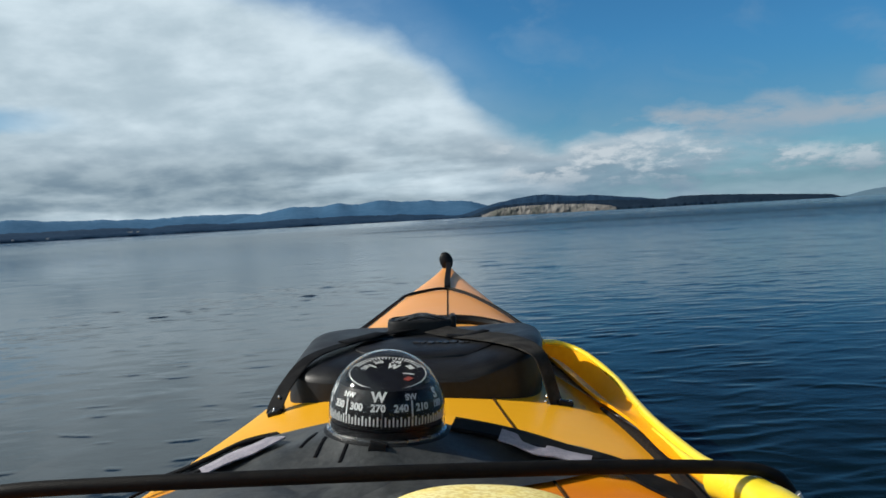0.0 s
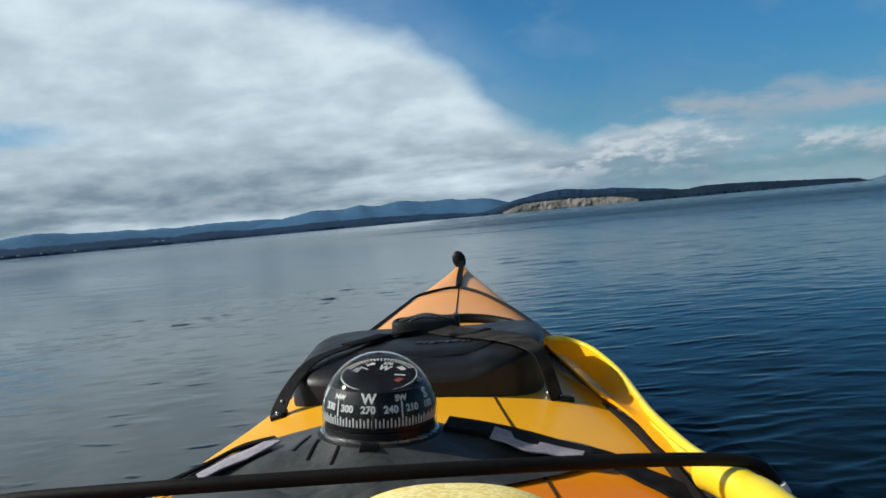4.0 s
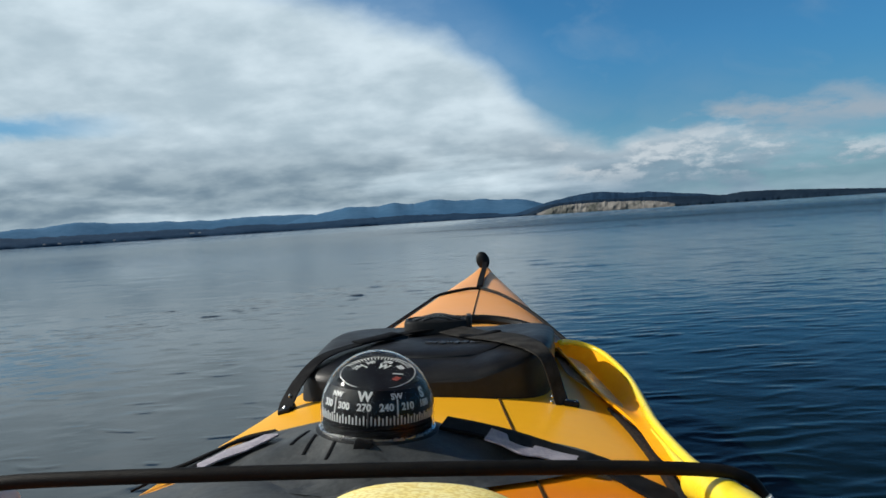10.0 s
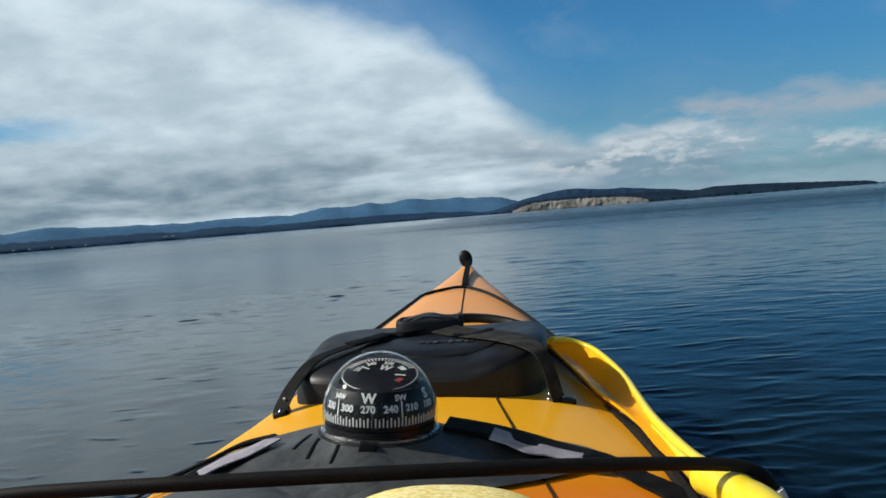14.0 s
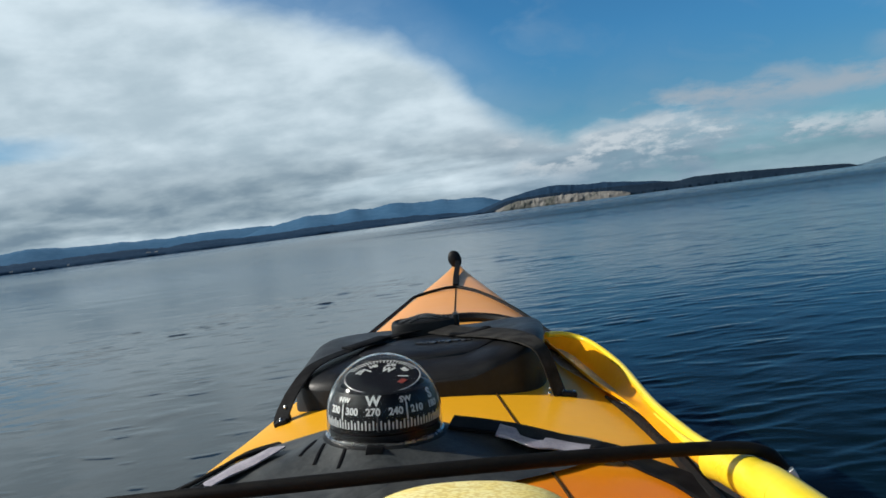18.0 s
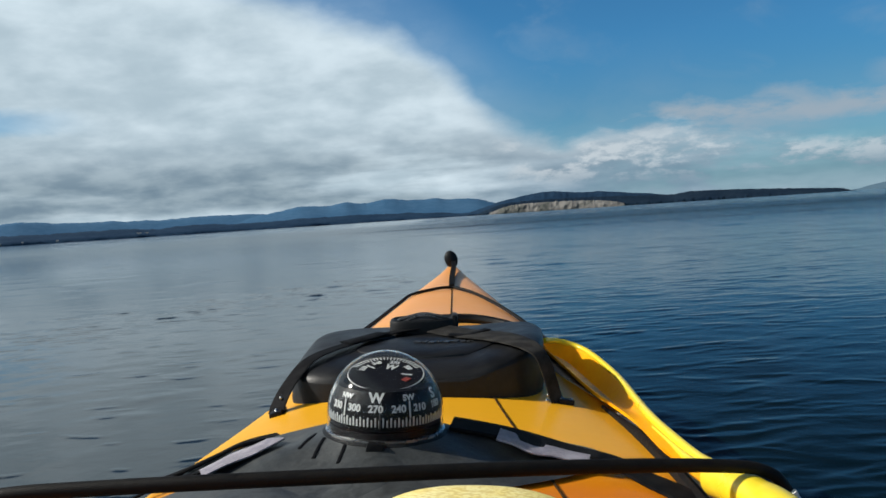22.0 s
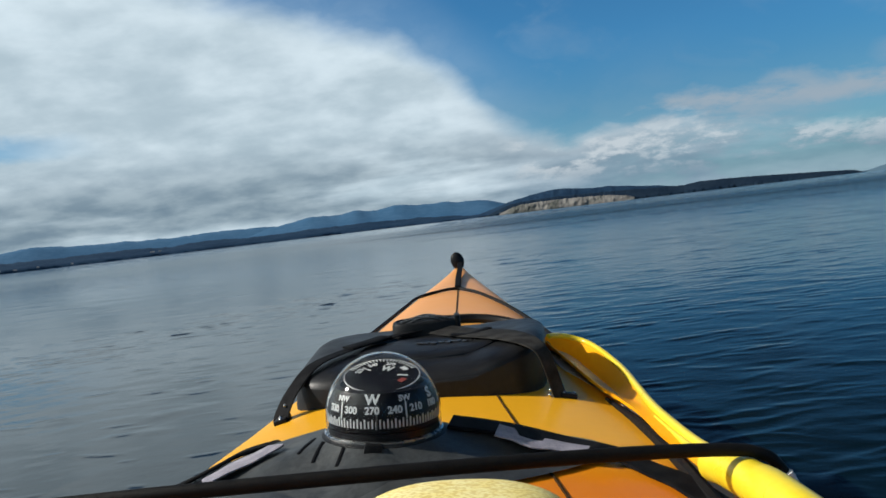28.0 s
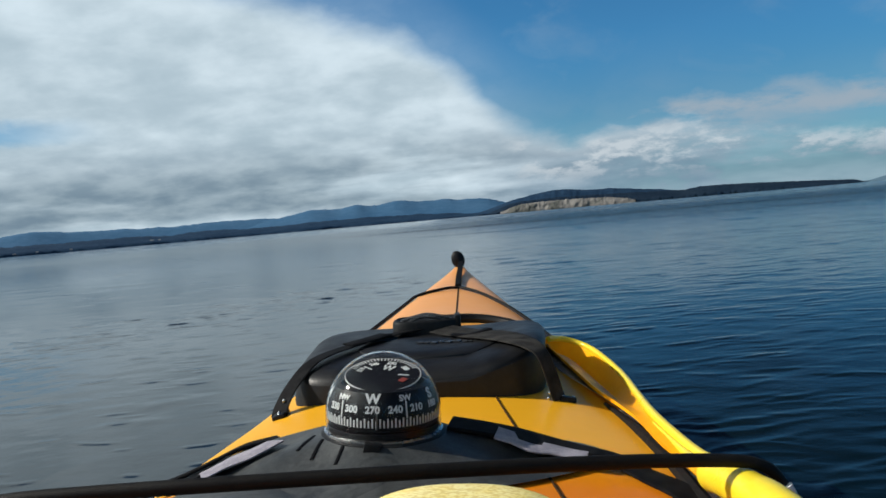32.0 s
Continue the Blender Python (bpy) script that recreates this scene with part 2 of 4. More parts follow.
def make_deck():
    """Rotomoulded plastic fading from yellow amidships to peach at the bow, scuffed."""
    m, T, p = principled("deck_plastic")
    co = T.node("ShaderNodeTexCoord").outputs["Object"]
    x, y, z = T.split(co)
    n1, n2 = T.noise(co, 3.0, 4, 0.5), T.noise(co, 60.0, 5, 0.65)
    yy = T.math("ADD", y, T.math("MULTIPLY", T.math("SUBTRACT", n1, 0.5), 0.15))
    base = T.mix(T.remap(yy, 0.95, 1.45), (0.86, 0.415, 0.018), (0.83, 0.365, 0.110))
    base = T.mix(T.remap(yy, 0.54, 0.68, 1.0, 0.0), base, (0.72, 0.20, 0.006))
    scuff = T.noise(T.scaled(co, 1, 7, 1), 26.0, 6, 0.7, 0.6)
    base = T.mix(T.math("MULTIPLY", T.remap(scuff, 0.56, 0.72), 0.08), base, (0.58, 0.36, 0.14))
    base = T.mix(T.math("MULTIPLY", T.remap(n2, 0.4, 0.75), 0.06), base, (0.5, 0.22, 0.02))
    T.put(p.inputs["Base Color"], base)
    T.put(p.inputs["Roughness"], T.remap(n1, 0.3, 0.7, 0.28, 0.42, False))
    p.inputs["Specular IOR Level"].default_value = 0.09
    T.put(p.inputs["Normal"], T.bump(T.noise(co, 420, 3, 0.6), 0.05, 0.0005, T.bump(T.noise(co, 14, 3, 0.5), 0.25, 0.004)))
    return m


def make_web(name, a, b):
    """Woven nylon webbing."""
    m, T, p = principled(name)
    co = T.node("ShaderNodeTexCoord").outputs["Object"]
    w = T.node("ShaderNodeTexWave")
    T.put(w.inputs["Vector"], co)
    w.inputs["Scale"].default_value = 650
    w.inputs["Distortion"].default_value = 1.0
    n = T.noise(co, 60, 4, 0.6)
    T.put(p.inputs["Base Color"], T.mix(T.remap(n, 0.3, 0.7), a, b))
    p.inputs["Roughness"].default_value = 0.7
    p.inputs["Specular IOR Level"].default_value = 0.05
    T.put(p.inputs["Normal"], T.bump(w.outputs[1], 0.2, 0.0004))
    return m


def make_water():
    """Clear cold sea: a dark body under a mirror of fine ripples, with smooth slicks and wind lanes."""
    m, T, p = principled("sea_water")
    co = T.node("ShaderNodeTexCoord").outputs["Object"]
    x, y, z = T.split(co)
    far = T.math("SQRT", T.math("ADD", T.math("MULTIPLY", x, x), T.math("MULTIPLY", y, y)))
    lane = T.noise(T.scaled(co, 0.006, 0.035, 1), 1.0, 4, 0.6, 0.8)
    patch = T.noise(T.scaled(co, 0.05, 0.14, 1), 1.0, 4, 0.55, 0.7)
    ruffle = T.math("MULTIPLY", T.remap(lane, 0.40, 0.62), T.remap(far, 20, 120))
    ruffle = T.math("MAXIMUM", ruffle, T.math("MULTIPLY", T.remap(patch, 0.40, 0.66), T.remap(far, 60, 20)))
    starboard = T.remap(x, -4.0, 4.0, 0.14, 1.0)
    r1 = T.noise(T.scaled(co, 1.1, 1.3, 1), 4.2, 4, 0.55, 0.15)
    r2 = T.noise(T.scaled(co, 1.0, 1.3, 1), 9.0, 3, 0.55, 0.2)
    r3 = T.noise(T.scaled(co, 0.10, 0.25, 1), 1.0, 4, 0.55, 0.3)
    r4 = T.noise(T.scaled(co, 1.0, 0.9, 1), 1.7, 4, 0.6, 0.2)
    near = T.remap(far, 4, 30, 1.0, 0.2)
    mid = T.math("MULTIPLY", T.remap(far, 7, 30), T.remap(far, 100, 500, 1.0, 0.7))
    streak = T.noise(T.scaled(co, 0.004, 0.02, 1), 1.0, 5, 0.6, 0.6)
    windy = T.math("MULTIPLY", T.math("MULTIPLY", T.remap(streak, 0.36, 0.54), T.remap(far, 14, 50)), T.remap(T.math("DIVIDE", x, far), -0.35, 0.15, 0.15, 1.0))
    # lanes of wind off the starboard bow, and a ruffled belt under the land
    bent = T.math("ADD", y, T.math("MULTIPLY", T.math("SUBTRACT", T.noise(T.scaled(co, 0.04, 0.04, 1), 1.0, 3, 0.5), 0.5), 9.0))
    lane_a = T.remap(T.math("ABSOLUTE", T.math("SUBTRACT", bent, 34.0)), 1.2, 5.0, 1.0, 0.0)
    lane_b = T.math("MULTIPLY", T.remap(T.math("ABSOLUTE", T.math("SUBTRACT", bent, 20.0)), 0.2, 1.3, 0.7, 0.0), T.remap(patch, 0.44, 0.56))
    belt = T.math("MULTIPLY", T.remap(far, 48, 75, 0.0, 0.54), T.remap(streak, 0.36, 0.60, 0.45, 1.0))
    bearing = T.math("DIVIDE", x, far)
    lanes = T.math("MULTIPLY", T.math("MAXIMUM", T.math("MAXIMUM", lane_a, lane_b), belt), T.remap(bearing, -0.28, 0.12, 0.12, 1.0))
    windy = T.math("MAXIMUM", T.math("MAXIMUM", T.math("MULTIPLY", windy, 0.6), lanes), T.remap(bearing, -0.05, 0.35, 0.0, 0.32))
    calm = T.math("MULTIPLY", T.math("MULTIPLY_ADD", ruffle, 0.45, 0.55), starboard)
    # far off only the faces of the ripples that lean towards the boat are seen
    tilt = T.math("MULTIPLY", T.math("MULTIPLY", windy, T.remap(far, 6, 22)), -0.12)
    tilt = T.math("SUBTRACT", tilt, T.math("MULTIPLY", T.remap(bearing, 0.02, 0.34), T.remap(far, 1.6, 5.0, 0.043, 0.0)))
    gx, gy, gz = T.split(T.node("ShaderNodeNewGeometry").outputs["Normal"])
    lean = T.node("ShaderNodeVectorMath", operation="NORMALIZE")
    T.put(lean.inputs[0], T.xyz(T.math("MULTIPLY_ADD", bearing, tilt, gx), T.math("MULTIPLY_ADD", T.math("DIVIDE", y, far), tilt, gy), gz))
    n = T.bump(r3, T.math("MULTIPLY_ADD", ruffle, 0.2, 0.05), 0.03, lean.outputs[0])
    n = T.bump(r4, T.math("MULTIPLY", T.math("MULTIPLY", calm, mid), T.math("MULTIPLY_ADD", windy, 3.4, 1.0)), 0.105, n)
    n = T.bump(r1, calm, 0.0085, n)
    n = T.bump(r2, T.math("MULTIPLY", calm, near), 0.003, n)
    T.put(p.inputs["Normal"], n)
    deep = T.noise(T.scaled(co, 0.3, 0.3, 1), 1.0, 3, 0.5)
    T.put(p.inputs["Base Color"], T.mix(deep, (0.0012, 0.0060, 0.0092), (0.0021, 0.0090, 0.0130)))
    T.put(p.inputs["Roughness"], T.math("ADD", T.math("MULTIPLY", T.math("MULTIPLY", T.remap(far, 4, 35, 0.13, 0.24), T.remap(far, 40, 110, 1.0, 0.30)), T.remap(bearing, -0.5, 0.2, 0.45, 1.0)), T.math("MULTIPLY", windy, 0.03)))
    p.inputs["IOR"].default_value = 1.333
    p.inputs["Specular IOR Level"].default_value = 0.40
    return m


def make_forest(name, a, b, scale):
    m, T, p = principled(name)
    co = T.node("ShaderNodeTexCoord").outputs["Object"]
    n1, n2 = T.noise(co, scale, 6, 0.65), T.noise(T.scaled(co, 1, 1, 2.5), scale * 6, 4, 0.7)
    f = T.math("MULTIPLY_ADD", n2, 0.5, T.math("MULTIPLY", n1, 0.5))
    T.put(p.inputs["Base Color"], T.mix(T.remap(f, 0.38, 0.62), a, b))
    p.inputs["Roughness"].default_value = 0.95
    p.inputs["Specular IOR Level"].default_value = 0.05
    return m


def make_cliff():
    m, T, p = principled("sand_cliff")
    co = T.node("ShaderNodeTexCoord").outputs["Object"]
    x, y, z = T.split(co)
    co = T.xyz(T.math("MULTIPLY_ADD", z, -0.9, x), y, T.math("MULTIPLY", z, 0.35))
    n1 = T.noise(T.scaled(co, 0.7, 0.7, 1.3), 0.022, 8, 0.66, 0.8)
    n2 = T.noise(T.scaled(co, 1, 1, 3), 0.12, 4, 0.6)
    c = T.mix(T.remap(n1, 0.40, 0.60), (0.125, 0.122, 0.115), (0.255, 0.243, 0.224))
    n3 = T.noise(T.scaled(co, 1, 1, 1.6), 0.011, 7, 0.62, 0.9)
    c = T.mix(T.remap(n2, 0.52, 0.75, 0, 0.5), c, (0.10, 0.085, 0.065))
    c = T.mix(T.remap(n3, 0.49, 0.62, 0, 0.7), c, (0.045, 0.055, 0.045))
    T.put(p.inputs["Base Color"], c)
    p.inputs["Roughness"].default_value = 0.95
    return m


def make_glass():
    m, T, p = principled("clear_dome")
    p.inputs["Base Color"].default_value = (0.95, 0.97, 0.97, 1)
    p.inputs["Roughness"].default_value = 0.02
    p.inputs["IOR"].default_value = 1.07
    p.inputs["Coat Weight"].default_value = 0.2
    p.inputs["Coat Roughness"].default_value = 0.09
    p.inputs["Transmission Weight"].default_value = 1.0
    return m


def make_knit():
    m, T, p = principled("yellow_weave")
    co = T.node("ShaderNodeTexCoord").outputs["Object"]
    v = T.node("ShaderNodeTexVoronoi")
    T.put(v.inputs["Vector"], T.scaled(co, 1, 1.4, 1.4))
    v.inputs["Scale"].default_value = 400
    n = T.noise(co, 60, 4, 0.6)
    c = T.mix(T.remap(n, 0.3, 0.7), (0.94, 0.76, 0.24), (0.96, 0.86, 0.42))
    T.put(p.inputs["Base Color"], T.mix(T.remap(v.outputs[0], 0.35, 0.75, 0, 0.45), c, (0.60, 0.38, 0.04)))
    p.inputs["Roughness"].default_value = 0.8
    T.put(p.inputs["Normal"], T.bump(v.outputs[0], -1.0, 0.0030))
    return m


RUBBER = plain("black_rubber", (0.006, 0.006, 0.007), (0.014, 0.015, 0.016), 0.48, scale=30, bump=0.3, bump_scale=500, spec=0.22)
DECK, WEB, WATER, GLASS, KNIT = make_deck(), make_web("black_webbing", (0.004, 0.004, 0.005), (0.013, 0.013, 0.014)), make_water(), make_glass(), make_knit()
WORN_WEB = make_web("faded_webbing", (0.018, 0.017, 0.016), (0.045, 0.043, 0.040))
SKIRT = plain("glossy_rubber", (0.026, 0.029, 0.030), (0.062, 0.067, 0.068), 0.46, scale=38, bump=0.55, bump_scale=70, depth=0.0014, spec=0.6)
HULL = plain("hull_plastic", (0.70, 0.30, 0.02), (0.78, 0.36, 0.04), 0.4)
BAND = plain("grey_band", (0.40, 0.40, 0.40), (0.56, 0.55, 0.54), 0.24, scale=25, bump=0.2)
CASE = plain("black_case_plastic", (0.005, 0.0054, 0.006), (0.012, 0.0125, 0.014), 0.44, scale=22, bump=0.4, bump_scale=500, spec=0.36)
CARD = plain("black_card", (0.003, 0.003, 0.004), (0.006, 0.006, 0.008), 0.5, bump=0, spec=0.15)
MARK = plain("white_marks", (0.40, 0.42, 0.42), (0.54, 0.55, 0.55), 0.55, bump=0)
RED = plain("red_mark", (0.16, 0.022, 0.016), (0.21, 0.03, 0.02), 0.5, bump=0)
CORD = plain("black_cord", (0.004, 0.004, 0.0045), (0.010, 0.0095, 0.009), 0.6, scale=120, bump=0.4, bump_scale=900, spec=0.15)
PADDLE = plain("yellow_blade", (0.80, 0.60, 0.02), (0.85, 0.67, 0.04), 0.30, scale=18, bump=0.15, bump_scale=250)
# PADDLE's yellow turned amber: the shade on the blade's face is in this colour
FACE = plain("shaded_yellow_blade", (0.82, 0.325, 0.003), (0.86, 0.385, 0.006), 0.45, scale=18, bump=0.15, bump_scale=250, spec=0.06)
LILAC = plain("lilac_fabric", (0.20, 0.19, 0.235), (0.36, 0.34, 0.39), 0.85, scale=70, bump=0.6, bump_scale=900, depth=0.001)
STEEL = plain("steel", (0.6, 0.6, 0.6), (0.7, 0.7, 0.7), 0.25, 1.0)
PALE = plain("white_plastic", (0.72, 0.72, 0.68), (0.80, 0.80, 0.77), 0.5)
# blue air haze is mixed into these land colours, stronger with distance
FAR = make_forest("far_range_haze", (0.040, 0.110, 0.205), (0.060, 0.138, 0.240), 0.004)
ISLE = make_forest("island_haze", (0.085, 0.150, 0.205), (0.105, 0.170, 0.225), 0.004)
MID = make_forest("hazy_shore_woods", (0.010, 0.029, 0.062), (0.019, 0.046, 0.088), 0.010)
NEAR = make_forest("hazy_headland_woods", (0.006, 0.016, 0.033), (0.014, 0.028, 0.048), 0.012)
CLIFF = make_cliff()
ROOF = plain("grey_roof", (0.2, 0.2, 0.2), (0.3, 0.3, 0.3), 0.9, scale=0.5, bump=0)
WALL = plain("pale_wall", (0.22, 0.23, 0.24), (0.30, 0.30, 0.31), 0.9, scale=0.5, bump=0)


# ---------------------------------------------------------------- object helpers
BASES = {}


def thing(name, label, category, at=(0, 0, 0), frame_of=BOAT, group=""):
    ob = new(name)
    ob.empty_display_size = 0.05
    ob.matrix_world = frame_of @ Matrix.Translation(at)
    BASES[ob] = Vector(at)
    return tagged(ob, label, category, group)


def part(name, bm, material, parent, label="", smooth=True, angle=40, base=None):
    """Links bm, whose places are given in the axes of the kayak (or the world), as one mesh under a thing or a part."""
    at = BASES[parent] if base is None else Vector(base)
    for v in bm.verts:
        v.co -= at
    bmesh.ops.recalc_face_normals(bm, faces=bm.faces)
    me = bpy.data.meshes.new(name)
    if smooth:
        lim = radians(angle)
        for f in bm.faces:
            f.smooth = True
        for e in bm.edges:
            e.smooth = len(e.link_faces) != 2 or e.calc_face_angle(0) < lim
    bm.to_mesh(me)
    bm.free()
    me.materials.append(material)
    ob = new(name, me)
    ob.parent = parent
    BASES[ob] = at
    if label:
        tagged(ob, label)
    return ob


def lerp(table, v):
    return float(np.interp(v, [a for a, _ in table], [b for _, b in table]))


def smooth_line(points, n=12):
    """Catmull-Rom through the points."""
    pts = [Vector(p) for p in points]
    pts = [2 * pts[0] - pts[1], *pts, 2 * pts[-1] - pts[-2]]
    out = []
    for a, b, c, d in zip(pts, pts[1:], pts[2:], pts[3:]):
        for i in range(n):
            t = i / n
            out.append(0.5 * ((2 * b) + (c - a) * t + (2 * a - 5 * b + 4 * c - d) * t * t + (3 * b - a - 3 * c + d) * t ** 3))
    return out + [pts[-2]]


def loft(rings, closed=True, caps=True):
    bm = bmesh.new()
    made = [[bm.verts.new(p) for p in r] for r in rings]
    n = len(rings[0])
    for a, b in zip(made, made[1:]):
        for i in range(n if closed else n - 1):
            j = (i + 1) % n
            bm.faces.new((a[i], a[j], b[j], b[i]))
    if caps and closed:
        bm.faces.new(made[0][::-1])
        bm.faces.new(made[-1])
    return bm


def tube(points, radius, sides=10, n=8, squash=1.0):
    """A round (or flattened) bar along a smooth line."""
    line = smooth_line(points, n)
    rings = []
    for i, p in enumerate(line):
        d = (line[min(i + 1, len(line) - 1)] - line[max(i - 1, 0)]).normalized()
        side = d.cross(Vector((0, 0, 1)))
        side = side.normalized() if side.length > 1e-4 else Vector((1, 0, 0))
        up = side.cross(d)
        r = radius(i / (len(line) - 1)) if callable(radius) else radius
        rings.append([p + (side * math.cos(a) + up * math.sin(a) * squash) * r for a in [2 * math.pi * k / sides for k in range(sides)]])
    return loft(rings)


def ribbon(points, width, thick=0.002, n=8, across=None):
    """A flat strap along a smooth line; across gives the direction of its width."""
    line = smooth_line(points, n)
    rings = []
    for i, p in enumerate(line):
        d = (line[min(i + 1, len(line) - 1)] - line[max(i - 1, 0)]).normalized()
        side = Vector(across) if across else d.cross(Vector((0, 0, 1)))
        side = (side - d * side.dot(d)).normalized()
        up = side.cross(d)
        w = width(i / (len(line) - 1)) if callable(width) else width
        rings.append([p + side * a * w / 2 + up * b * thick / 2 for a, b in ((-1, -.4), (-.9, -1), (.9, -1), (1, -.4), (1, .4), (.9, 1), (-.9, 1), (-1, .4))])
    return loft(rings)


def ball(at, rx, ry, rz, seg=24, rings=14):
    bm = bmesh.new()
    bmesh.ops.create_uvsphere(bm, u_segments=seg, v_segments=rings, radius=1)
    for v in bm.verts:
        v.co = Vector((v.co.x * rx, v.co.y * ry, v.co.z * rz)) + Vector(at)
    return bm


def block(at, sx, sy, sz, bevel=0.0, turn=None, segments=2):
    bm = bmesh.new()
    bmesh.ops.create_cube(bm, size=1)
    for v in bm.verts:
        v.co = Vector((v.co.x * sx, v.co.y * sy, v.co.z * sz))
    if bevel:
        bmesh.ops.bevel(bm, geom=bm.edges[:], offset=bevel, segments=segments, profile=0.6, affect="EDGES")
    m = Matrix.Translation(at) @ (turn or Matrix())
    bmesh.ops.transform(bm, matrix=m, verts=bm.verts)
    return bm


def lathe(profile, at=(0, 0, 0), seg=48, turn=None):
    """profile: (radius, height) from bottom to top."""
    bm = bmesh.new()
    rows = []
    for r, h in profile:
        rows.append([bm.verts.new((r * math.cos(2 * math.pi * k / seg), r * math.sin(2 * math.pi * k / seg), h)) for k in range(seg)])
    for a, b in zip(rows, rows[1:]):
        for k in range(seg):
            bm.faces.new((a[k], a[(k + 1) % seg], b[(k + 1) % seg], b[k]))
    bm.faces.new(rows[0][::-1])
    bm.faces.new(rows[-1])
    bmesh.ops.transform(bm, matrix=Matrix.Translation(at) @ (turn or Matrix()), verts=bm.verts)
    return bm


def merge(target, other):
    me = bpy.data.meshes.new("joint")
    other.to_mesh(me)
    target.from_mesh(me)
    other.free()
    bpy.data.meshes.remove(me)
    return target


def text_mesh(words, size, m):
    """Flat letters of the built-in font, centred, as a bmesh at the pose m."""
    cu = bpy.data.curves.new("letters", "FONT")
    cu.body, cu.size, cu.align_x, cu.align_y, cu.extrude, cu.resolution_u = words, size, "CENTER", "CENTER", 0.00012, 3
    cu.offset = size * 0.036
    ob = new("letters", cu)
    bpy.context.view_layer.update()
    me = bpy.data.meshes.new_from_object(ob.evaluated_get(bpy.context.evaluated_depsgraph_get()))
    bpy.data.objects.remove(ob)
    bpy.data.curves.remove(cu)
    bm = bmesh.new()
    bm.from_mesh(me)
    bpy.data.meshes.remove(me)
    bmesh.ops.transform(bm, matrix=m, verts=bm.verts)
    return bm


# ---------------------------------------------------------------- the sea
def wave_height(x, y):
    """Short ripples, livelier to starboard, dying out with distance."""
    r = np.hypot(x, y)
    z = np.zeros_like(x)
    rng = np.random.RandomState(4)
    side = np.clip((x + 3.5) / 6.5, 0, 1)
    side = 0.22 + 0.78 * side * side * (3 - 2 * side)
    lane = 0.60 + 0.40 * np.clip(0.5 + 0.5 * np.sin(x * 0.31 + 1.9 * np.sin(y * 0.17)) + 0.5 * np.sin(y * 0.63 + 1.6 * np.sin(x * 0.39)), 0, 1)
    # wavelets come in short scattered groups
    flock = np.zeros_like(x)
    for k in range(7):
        a, lam, ph = rng.uniform(0, 3.14), rng.uniform(0.35, 0.95), rng.uniform(0, 6.28)
        flock += np.sin((math.cos(a) * x * 0.7 + math.sin(a) * y * 1.3) * 6.28 / lam + ph)
    flock = np.clip((flock - 1.3) / 2.2, 0, 1)
    mix = (side - 0.22) / 0.78
    amount = (0.08 + 0.20 * flock) * (1 - mix) + (0.20 + 0.32 * flock) * mix
    for k in range(34):
        near = k < 20
        lam = 0.065 * 1.082 ** k if near else 0.33 * 1.10 ** (k - 20)
        ang = rng.normal(1.45, 0.5 if near else 0.45)
        kx, ky, ph = math.cos(ang) * 2 * math.pi / lam, math.sin(ang) * 2 * math.pi / lam, rng.uniform(0, 6.28)
        fade = np.clip(1.5 - r * 0.032 / lam, 0, 1) if near else np.clip((r - 3) / 6, 0, 1) * np.clip(1.5 - r * 0.020 / lam, 0, 1)
        bend = 1.3 * np.sin(0.55 * x / lam + k) + 0.6 * np.sin(0.23 * y / lam + 2 * k)
        z += lam * (0.0042 if near else 0.0028) * fade * np.sin(kx * x + ky * y + ph + bend)
    return z * lane * amount


def add_wavelets(z, x, y, radii, ang, n_ahead):
    """Short steep-faced wavelets scattered over the smooth water, thinner to port."""
    rng = np.random.RandomState(11)
    a_lo, a_hi = ang[0], ang[n_ahead - 1]
    for q in range(4900):
        r0, a0 = 1.0 + 24.0 * rng.rand() ** 1.7, rng.uniform(a_lo, a_hi)
        x0, y0 = r0 * math.cos(a0), r0 * math.sin(a0)
        lane = q >= 4600
        if lane:
            # a cat's-paw lying off the port bow
            v = rng.rand()
            x0, y0 = -2.3 + 2.0 * v + rng.normal(0, 0.32), 2.7 + 3.0 * v + rng.normal(0, 0.32)
            r0, a0 = math.hypot(x0, y0), math.atan2(y0, x0)
        patch = 0.5 + 0.5 * math.sin(x0 * 0.9 + 2.1 * math.sin(y0 * 0.5)) * math.sin(y0 * 0.7 + 1.3 * math.sin(x0 * 0.6))
        keep, u, steep, long = rng.rand(), rng.rand(), rng.uniform(0.16, 0.34), rng.uniform(0.035, 0.115)
        turn = rng.normal(0.04, 0.16)
        long *= 0.50 if x0 < 0.3 else 1.0
        if x0 < 0.3 and not lane and keep > 0.08 + 0.60 * patch ** 3:
            continue
        w = (0.006 + 0.0034 * r0) * (0.8 + 0.5 * u) * (0.72 if x0 < 0.3 else 1.0)
        size = long * (0.42 + 0.20 * r0)
        reach = 2.2 * max(size, w)
        i0, i1 = np.searchsorted(radii, (r0 - reach, r0 + reach))
        j0, j1 = np.searchsorted(ang[:n_ahead], (a0 - reach / r0, a0 + reach / r0))
        dx, dy = x[i0:i1, j0:j1] - x0, y[i0:i1, j0:j1] - y0
        along, off = dx * math.cos(turn) + dy * math.sin(turn), -dx * math.sin(turn) + dy * math.cos(turn)
        off = off - 0.8 * along * along / max(size, 0.05) * (u - 0.5)
        z[i0:i1, j0:j1] += steep * w * np.exp(-(along / size) ** 4 * 0.5 - (off / w) ** 2) * (0.70 if lane else 0.30 if x0 > 0.3 else 0.44)


